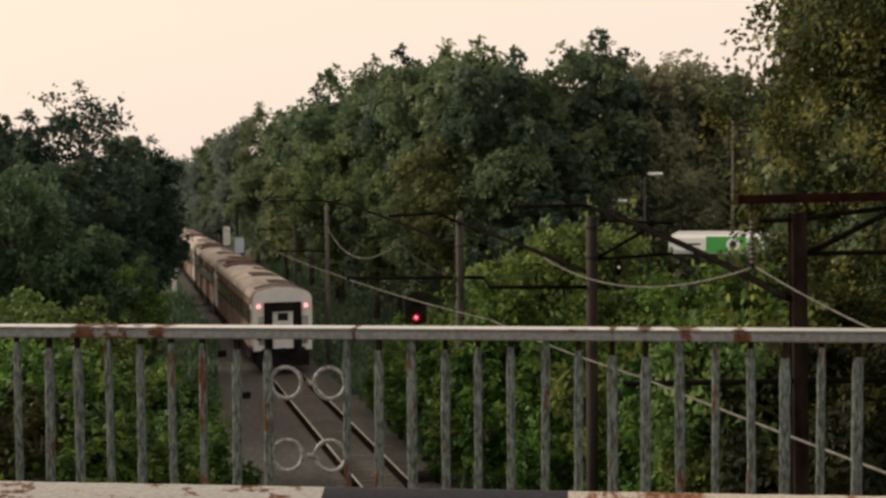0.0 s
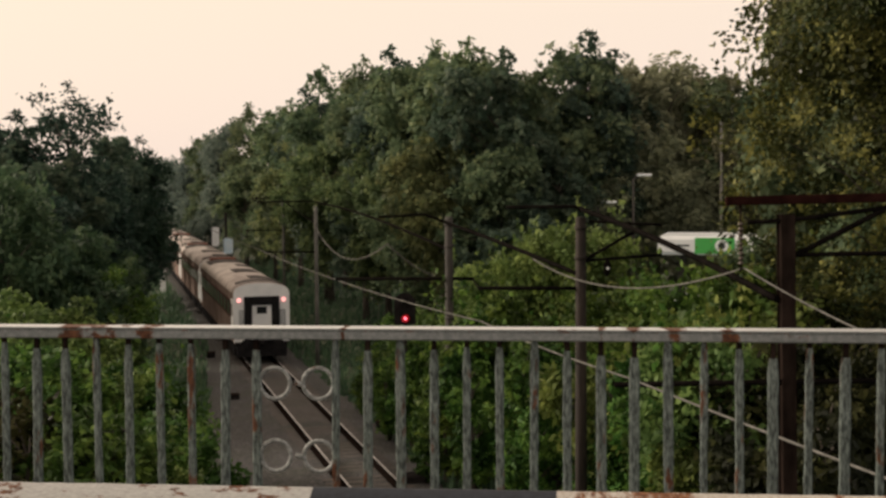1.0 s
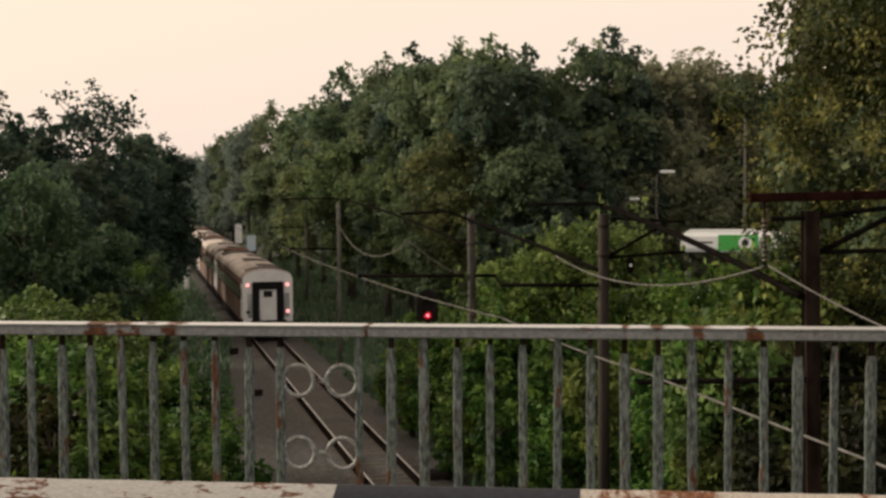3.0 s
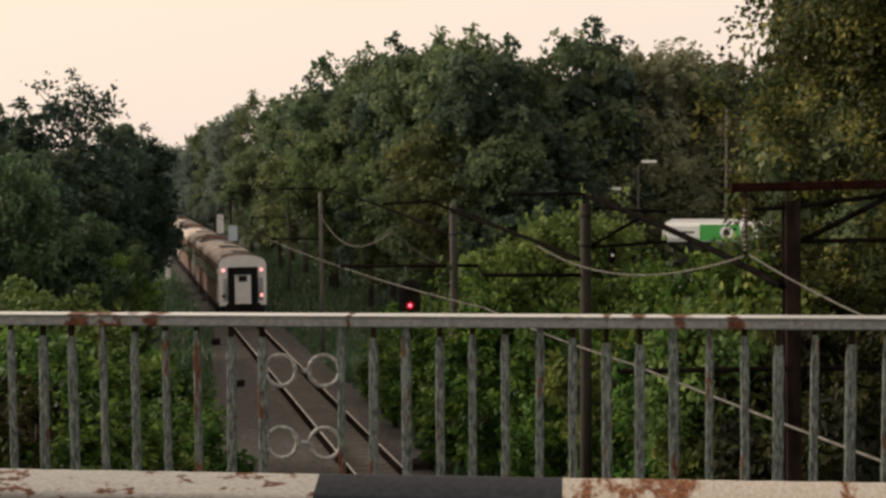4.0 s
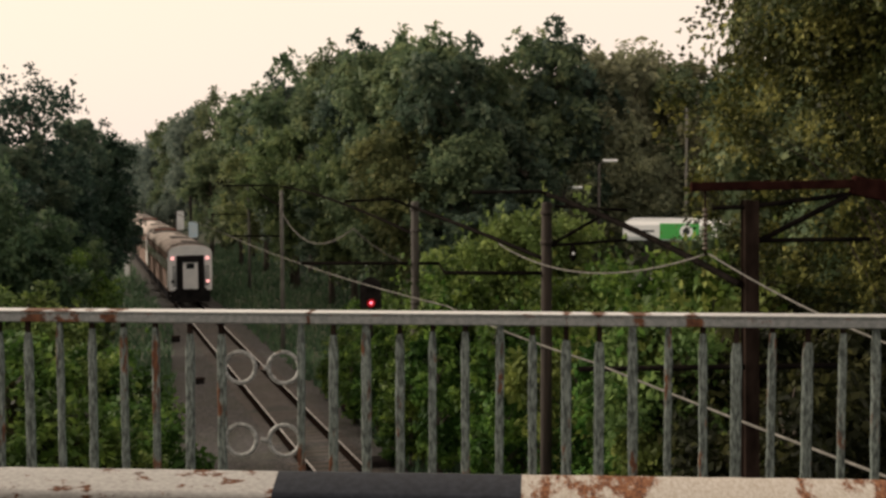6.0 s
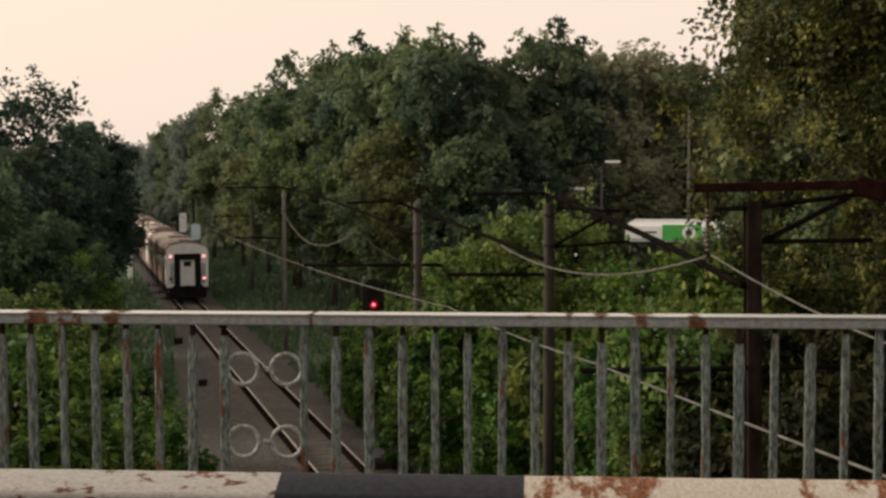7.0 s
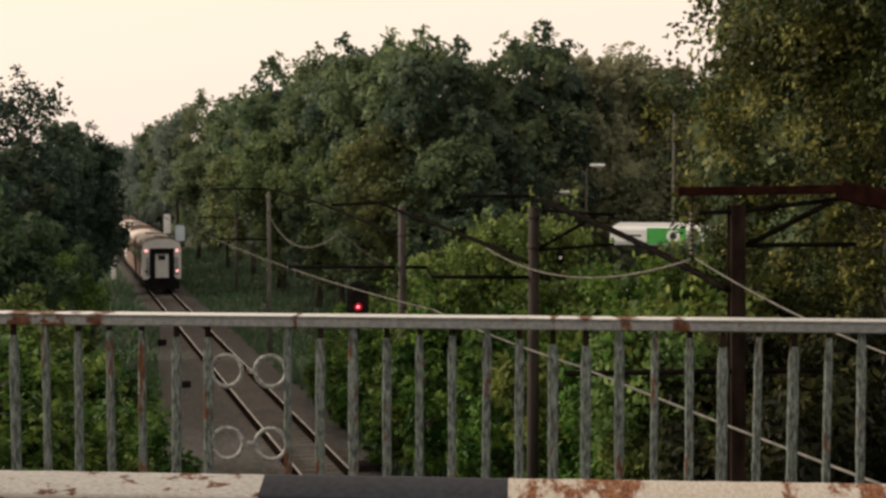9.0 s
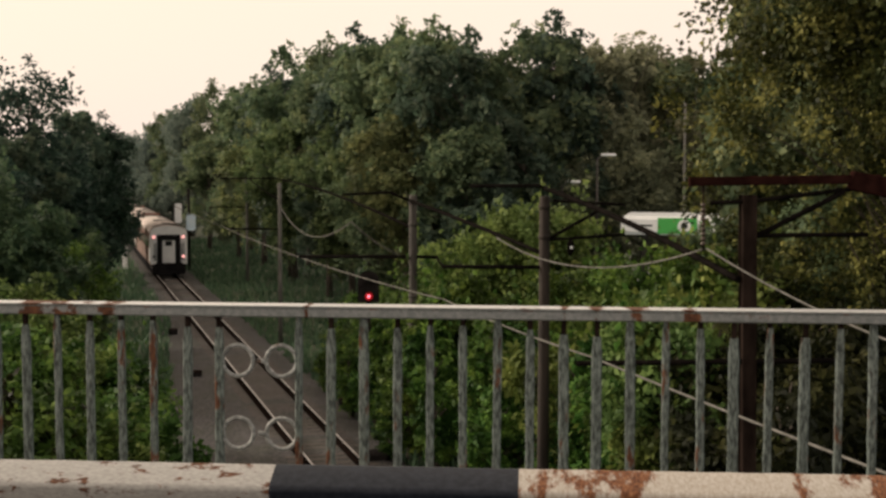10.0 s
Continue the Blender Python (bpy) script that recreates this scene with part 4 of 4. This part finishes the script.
BUSHES = [
    (-15.7, 60.0, 5.6, 0), (-14.3, 41.0, 5.9, 5), (-13.0, 40.0, 5.75, 5), (-12.0, 40.5, 5.6, 5), (-11.2, 41.0, 5.2, 5), (-13.6, 39.0, 5.5, 5), (-12.5, 39.0, 5.4, 5),
    (-14.3, 56.0, 3.6, 2), (-11.5, 34.0, 5.1, 0), (-10.0, 33.0, 5.0, 0), (-9.1, 34.0, 4.9, 2), (-8.5, 36.0, 4.3, 0),
    (-9.9, 27.0, 4.9, 2), (-8.4, 26.0, 4.9, 3), (-7.4, 26.0, 4.7, 0), (-6.7, 27.0, 4.3, 2), (-6.5, 30.0, 3.8, 0),
    (5.4, 50.0, 8.0, 4), (6.4, 50.0, 7.7, 4), (4.1, 51.0, 7.0, 4), (2.7, 50.0, 6.6, 4), (1.3, 52.0, 5.6, 1), (-0.5, 54.0, 4.6, 2),
    (-1.6, 57.0, 3.5, 0), (6.8, 48.0, 6.3, 2), (8.4, 45.0, 6.4, 1), (8.2, 36.0, 6.9, 0), (7.1, 40.0, 5.8, 2),
    (5.4, 44.0, 5.6, 0), (-2.6, 61.0, 1.4, 1), (0.4, 50.0, 3.2, 2), (2.2, 43.0, 4.5, 0), (3.6, 37.0, 4.9, 1),
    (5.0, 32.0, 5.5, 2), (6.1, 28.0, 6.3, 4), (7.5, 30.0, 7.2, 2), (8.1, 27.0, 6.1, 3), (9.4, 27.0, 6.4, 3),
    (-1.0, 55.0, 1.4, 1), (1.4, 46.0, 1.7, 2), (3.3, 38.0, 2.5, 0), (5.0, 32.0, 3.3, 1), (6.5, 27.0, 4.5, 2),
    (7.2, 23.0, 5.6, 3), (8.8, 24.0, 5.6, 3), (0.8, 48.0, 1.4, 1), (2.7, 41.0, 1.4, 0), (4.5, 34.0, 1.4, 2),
    (5.9, 28.0, 2.9, 1), (7.1, 25.0, 3.7, 2), (1.9, 44.0, 3.0, 0), (6.5, 29.0, 5.0, 1),
]


def build_plants():
    woods = [(build_tree(21, 17, 4.6, 2.6, 80, 13500, 0.2, LEAF, "tall deciduous tree in green leaf"), 17),
             (build_tree(22, 17, 4.2, 2.4, 76, 13500, 0.2, LEAF_DARK, "tall dense dark green tree of the wood"), 17),
             (build_tree(23, 17, 4.8, 3.0, 70, 13500, 0.205, LEAF, "tall broad tree with an uneven crown"), 17),
             (build_tree(25, 14, 4.4, 1.8, 70, 15000, 0.18, LEAF_BROWN, "brownish green tree at the edge of the wood"), 14),
             (build_tree(26, 14, 4.4, 1.6, 66, 15000, 0.18, LEAF_SUNNY, "tree at the edge of the wood, tinted a sunlit olive"), 14)]
    woods.append((build_tree(30, 16, 4.6, 1.4, 74, 13500, 0.2, LEAF_HAZE, "far tree down the line, greyed green standing in for haze"), 16))
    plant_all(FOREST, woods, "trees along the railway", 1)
    dense = (build_tree(24, 15, 4.2, 1.0, 70, 15000, 0.17, LEAF_DEEP, "dense dark tree beside the railway"), 15)
    thicket = (build_tree(27, 9, 3.2, 0.6, 60, 14000, 0.13, LEAF_COOL, "dense green thicket beside the railway"), 9)
    plant_all(LEFT_TREES, [woods[1], dense, dense, thicket], "trees beside the line", 2)
    yellow = (build_tree(28, 12, 4.0, 0.8, 80, 22000, 0.10, LEAF_YELLOW, "tree near the masts with highlights in its yellow green"), 12)
    shrub = (build_tree(29, 5, 1.25, 0.3, 40, 5600, 0.088, LEAF_BUSH, "slim green shrub beside the track", 0.0, "bush", shoots=9), 5)
    shrub[0]["category"] = "bush"
    plant_all(SHRUBS, [shrub], "shrubs beside the track", 6)
    plant_all(NEAR_TREES, [yellow, (woods[0][0], 17)], "trees near the masts", 4)
    bushes = [(build_tree(31, 5, 2.2, 0.4, 60, 6800, 0.098, LEAF_BUSH, "leafy green bush on the railway bank", 0.1, "bush", shoots=9), 5),
              (build_tree(32, 5, 2.5, 0.4, 64, 7200, 0.098, LEAF_BUSH, "wide green bush on the railway bank", 0.1, "bush", shoots=9), 5),
              (build_tree(33, 5, 2.0, 0.5, 56, 6600, 0.094, LEAF_OLIVE, "yellowish green bush on the railway bank", 0.15, "bush", shoots=9), 5)]
    bushes.append((build_tree(34, 5, 2.4, 0.4, 56, 7600, 0.09, LEAF_SHADED, "olive scrub with tree shade darkened into its leaves", 0.1, "bush"), 5))
    bushes.append((build_tree(35, 5, 2.2, 0.4, 58, 11000, 0.08, LEAF_LIT, "leafy bush on the railway bank, green lightened as if lit", 0.1, "bush", shoots=9), 5))
    bushes.append((build_tree(36, 5, 2.1, 0.4, 60, 9500, 0.1, LEAF_LIT, "dense bush on the railway bank, green lightened as if lit", 0.0, "bush"), 5))
    for b, _ in bushes:
        b["category"] = "bush"
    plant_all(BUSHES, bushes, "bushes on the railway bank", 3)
    airy = build_tree(41, 16.4, 5.4, 7.5, 64, 3000, 0.17, LEAF_DEEP, "open crowned tree against the sky", 0.85)
    airy.matrix_basis = pose(-24.0, 82, -0.4)
    near = build_tree(51, 22, 6.6, 4.0, 180, 100000, 0.078, LEAF_YELLOW, "large near tree, highlights and dark gaps in its yellow green", spread=0.8, limb=0.1, per=8)
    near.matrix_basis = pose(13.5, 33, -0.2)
    over = build_tree(52, 20, 4.9, 8.8, 130, 85000, 0.066, LEAF_NEAR, "leafy crown hanging over from a near tree, darkened as if backlit", spread=0.75, limb=0.12, per=8)
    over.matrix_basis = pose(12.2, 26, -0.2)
    for b, _ in woods + bushes + [dense, thicket, yellow, shrub]:
        remove(b)


def build_station():
    can = empty("filling_station_canopy", pose(12.35, 70, 0, 0, 0, -14))
    tagged(can, "white and green filling station canopy among the trees", "canopy")
    part("fascia", boxed(0, 9, 0, 6, 5.28, 6.34, 0.2), CANOPY_WHITE, can, "white fascia with rounded corner")
    part("green_panel", boxed(2.05, 4.2, -0.02, 0.0, 5.36, 6.24), CANOPY_GREEN, can, "green fascia panel")
    bm = tubed([(3.5, -0.05, 5.8), (3.5, -0.021, 5.8)], 0.36, 24)
    part("emblem", bm, CANOPY_WHITE, can, "plain white round emblem")
    part("emblem_core", tubed([(3.5, -0.07, 5.8), (3.5, -0.051, 5.8)], 0.19, 20), CANOPY_DARK, can, "dark round centre")
    part("lettering_bar", boxed(0.7, 1.75, -0.02, 0.0, 5.76, 5.86), CANOPY_DARK, can, "thin dark line of writing")
    part("lettering_bar", boxed(4.35, 4.8, -0.02, 0.0, 5.6, 6.05), CANOPY_GREEN, can)
    for x in (1.2, 7.5):
        part("column", boxed(x - 0.2, x + 0.2, 2.8, 3.2, -0.6, 5.28, 0.02), MAST_PALE, can)


def build_far_lamps():
    for x, y, h, head in ((11.8, 75, 9.75, True), (9.7, 75, 8.15, True), (15.9, 70, 12.9, False)):
        lamp = empty("street_lamp", pose(x, y, -0.5))
        tagged(lamp, "slim grey street lamp among the trees" if head else "tall thin grey pole among the trees", "street lamp")
        part("pole", tubed([(0, 0, 0), (0, 0, h + 0.3)], [0.1, 0.06], 10), MAST_PALE if head else MAST_GREY, lamp)
        if head:
            part("arm", tubed([(0, 0, h + 0.25), (0.3, 0, h + 0.5)], 0.04), MAST_GREY, lamp)
            part("lamp_head", boxed(0.2, 1.1, -0.15, 0.15, h + 0.44, h + 0.6, 0.05), SIGN_WHITE, lamp, "pale lamp head")


def build_small_sign():
    sign = empty("small_sign", pose(11.35, 60, -0.5))
    tagged(sign, "small white sign board on a thin post among bushes", "sign")
    part("post", tubed([(0, 0.06, 0), (0, 0.06, 4.3)], 0.04, 8), MAST_PALE, sign)
    part("board", boxed(-0.17, 0.17, -0.02, 0.02, 3.65, 4.2, 0.03), SIGN_WHITE, sign, "white board")


def build_line_signs():
    p = track(112, 2.5)
    sign = empty("line_sign", pose(p.x, p.y, -0.4))
    tagged(sign, "pale blue and white boards on a dark post", "sign")
    part("post", tubed([(0, 0, 0), (0, 0, 7.4)], 0.12, 10), SIGNAL_BLACK, sign)
    part("board", boxed(-1.25, -0.62, -0.03, 0.03, 4.4, 6.1, 0.1), SIGN_WHITE, sign, "white board")
    part("board", boxed(-0.2, 0.62, -0.18, -0.13, 3.72, 5.13, 0.1), SIGN_BLUE, sign, "pale blue board")
    p = track(116, -2.9)
    post = part("marker_post", boxed(-0.25, 0.25, -0.1, 0.1, 0, 2.2, 0.05), SIGN_WHITE)
    post.matrix_basis = pose(p.x, p.y, -0.4)
    tagged(post, "small white marker post beside the track", "marker post")


def build_sleepers():
    bm = boxed(-1.35, 1.35, -0.12, 0.12, -0.33, -0.184, 0.02)
    me = bpy.data.meshes.new("sleeper")
    bm.to_mesh(me)
    bm.free()
    me.materials.append(SLEEPER)
    rng = random.Random(8)
    track_set = empty("sleepers")
    tagged(track_set, "row of weathered sleepers in the ballast", "sleepers", kind="structure")
    for i in range(240):
        y = 8 + i * 0.53
        p = track(y, rng.uniform(-0.03, 0.03), rng.uniform(-0.008, 0.008))
        shared("sleeper", me, track_set, pose(p.x, p.y, p.z, 0, 0, math.degrees(HEADING) + rng.uniform(-1, 1)))


def build_wires():
    cw = "bare contact wire over the track"
    stops = [track(5, 0.2, 6.05), track(20.6, 0.45, 6.0), track(29.5, 0.65, 6.0), track(44.6, 0, 5.9), track(66.5, -0.1, 5.95), track(100, 0, 6)]
    for a, b in zip(stops, stops[1:]):
        wire("contact_wire", a, b, 0.06, 0.018, WIRE_PALE, cw)
    wire("feeder_cable", (5.06, 20.6, 7.82), (2.48, 32.0, 7.33), 0.52, 0.018, WIRE_PALE, "sagging feeder cable between masts")
    wire("feeder_cable", (5.06, 20.6, 7.82), (9.07, 5.0, 7.3), 0.85, 0.015, WIRE_PALE, "feeder cable running to the bridge")
    wire("feeder_cable", (-6.3, 66.5, 7.05), (-1.57, 41.0, 7.33), 1.0, 0.02, WIRE_PALE, "sagging feeder cable between masts")
    wire("feeder_cable", (-1.57, 41.0, 7.33), (0.0, 41.0, 6.25), 0.12, 0.018, WIRE_PALE, "sagging feeder cable between masts")
    wire("tension_cable", (5.6, 20.6, 7.30), (3.4, 29.5, 8.64), -0.10, 0.06, WIRE_DARK, "thick black cable between two masts")
    wire("tension_cable", (-0.31, 41.0, 8.28), (-1.87, 41.0, 8.21), 0.0, 0.05, WIRE_DARK, "thick black cable on a mast arm")
    wire("tension_cable", (-0.31, 41.0, 8.28), (0.33, 41.0, 8.02), 0.0, 0.05, WIRE_DARK, "thick black cable on a mast arm")
    wire("tension_cable", (0.33, 41.0, 8.02), (3.28, 29.5, 7.14), -0.03, 0.055, WIRE_DARK, "thick black cable between two masts")
    wire("stay_wire", (1.22, 41.0, 6.18), (1.03, 29.5, 6.8), 0.05, 0.03, WIRE_DARK, "thin black stay between two masts")
    wire("tension_cable", (-6.3, 66.5, 8.4), (0.36, 41.0, 7.15), -0.2, 0.05, WIRE_DARK, "thick black cable between two masts")
    wire("tension_cable", (-9.4, 66.5, 8.72), (-14.5, 100, 8.4), 0.25, 0.05, WIRE_DARK, "thick black cable between two masts")
    wire("tension_cable", (-12.05, 100, 8.2), (-6.3, 66.5, 7.3), 0.1, 0.045, WIRE_DARK, "thick black cable between two masts")


def build_trackside():
    p = track(39.4, 1.38)
    sw = empty("point_machine", pose(p.x, p.y, -0.3, 0, 0, math.degrees(HEADING) + 3))
    tagged(sw, "low black point machine beside the rail", "point machine")
    part("casing", boxed(-0.36, 0.42, -0.3, 0.3, 0.05, 0.36, 0.06), SIGNAL_BLACK, sw)
    part("base", boxed(-0.42, 0.5, -0.35, 0.35, 0, 0.08, 0.01), SIGNAL_BLACK, sw)
    for y, lat, w in ((57, -2.4, 0.17), (71, -2.3, 0.21), (48.7, 2.5, 0.2)):
        p = track(y, lat)
        ob = empty("cable_box", pose(p.x, p.y, -0.36, 0, 0, 20))
        tagged(ob, "small dark cable box on the gravel", "cable box", group="trackside cable boxes")
        part("casing", boxed(-w, w, -0.2, 0.2, 0, w * 1.5, 0.03), SIGNAL_BLACK, ob)
        part("lid", boxed(-w - 0.03, w + 0.03, -0.23, 0.23, w * 1.5 + 0.002, w * 1.5 + 0.05, 0.01), MAST, ob)


def build_grass():
    rng = np.random.default_rng(77)
    n = 42000
    y = 36 + 120 * rng.random(n) ** 1.3
    right = rng.random(n) < 0.6
    lat = np.where(right, 2.35 + 16 * rng.random(n) ** 1.3, -1.9 - 3.2 * np.clip((78 - y) / 38, 0, 1) - 13 * rng.random(n) ** 1.3)
    x = OFFSET - SLOPE * y + lat * COS
    yy = y + lat * SIN
    z = np.array([ground_height(a, b) for a, b in zip(x, yy)]) - 0.03
    base = np.stack([x, yy, z], axis=1)
    h = (0.15 + 0.32 * rng.random(n))[:, None]
    lean = rng.normal(size=(n, 3)) * 0.35 + np.array([0, 0, 1.0])
    side = rng.normal(size=(n, 3)) * np.array([1, 1, 0])
    side /= np.linalg.norm(side, axis=1)[:, None]
    w = 0.05 + 0.06 * rng.random(n)[:, None]
    me = quads("grass", np.stack([base - side * w, base + side * w, base + lean * h + side * w * 0.25, base + lean * h - side * w * 0.25], axis=1), GRASS)
    tagged(new("grass", me), "rough green grass on both banks of the line", "grass", kind="stuff")


build_ground()
build_track_bed()
build_rails()
build_bridge()
build_railing()
build_guard_pipe()
CARS = [build_carriage(k == 0) for k in range(5)]
build_mast_near()
build_mast(3.41, 29.5, 8.45, 0.275, 2.4, 6.8, 1.75, MAST_POLE, True)
build_mast(0.44, 41.0, 8.2, 0.28, 3.7, 6.2, 0, MAST_PALE, reach=0.8)
build_mast(-6.3, 66.5, 8.2, 0.22, 2.9, 5.8, 3.1, MAST_GREY)
build_mast(-12.05, 100, 8.1, 0.24, 3.0, 5.8, 2.6, MAST_GREY)
build_wires()
build_signal()
build_station()
build_far_lamps()
build_line_signs()
build_small_sign()
build_trackside()
build_grass()
build_plants()
build_sleepers()


def motions():
    for k, car in enumerate(CARS):
        walk(car, train_rows(k))
    turns = []
    for i in range(69):
        t = min(10.0, i * 0.15)
        gone = (3.95 * t + 0.010 * t * t) / COS
        turns.append((t, -math.degrees(gone / 0.47)))
    for wheel, x, y in WHEELS:
        walk(wheel, [(t, pose(x, y, 0.475, turn)) for t, turn in turns])


motions()
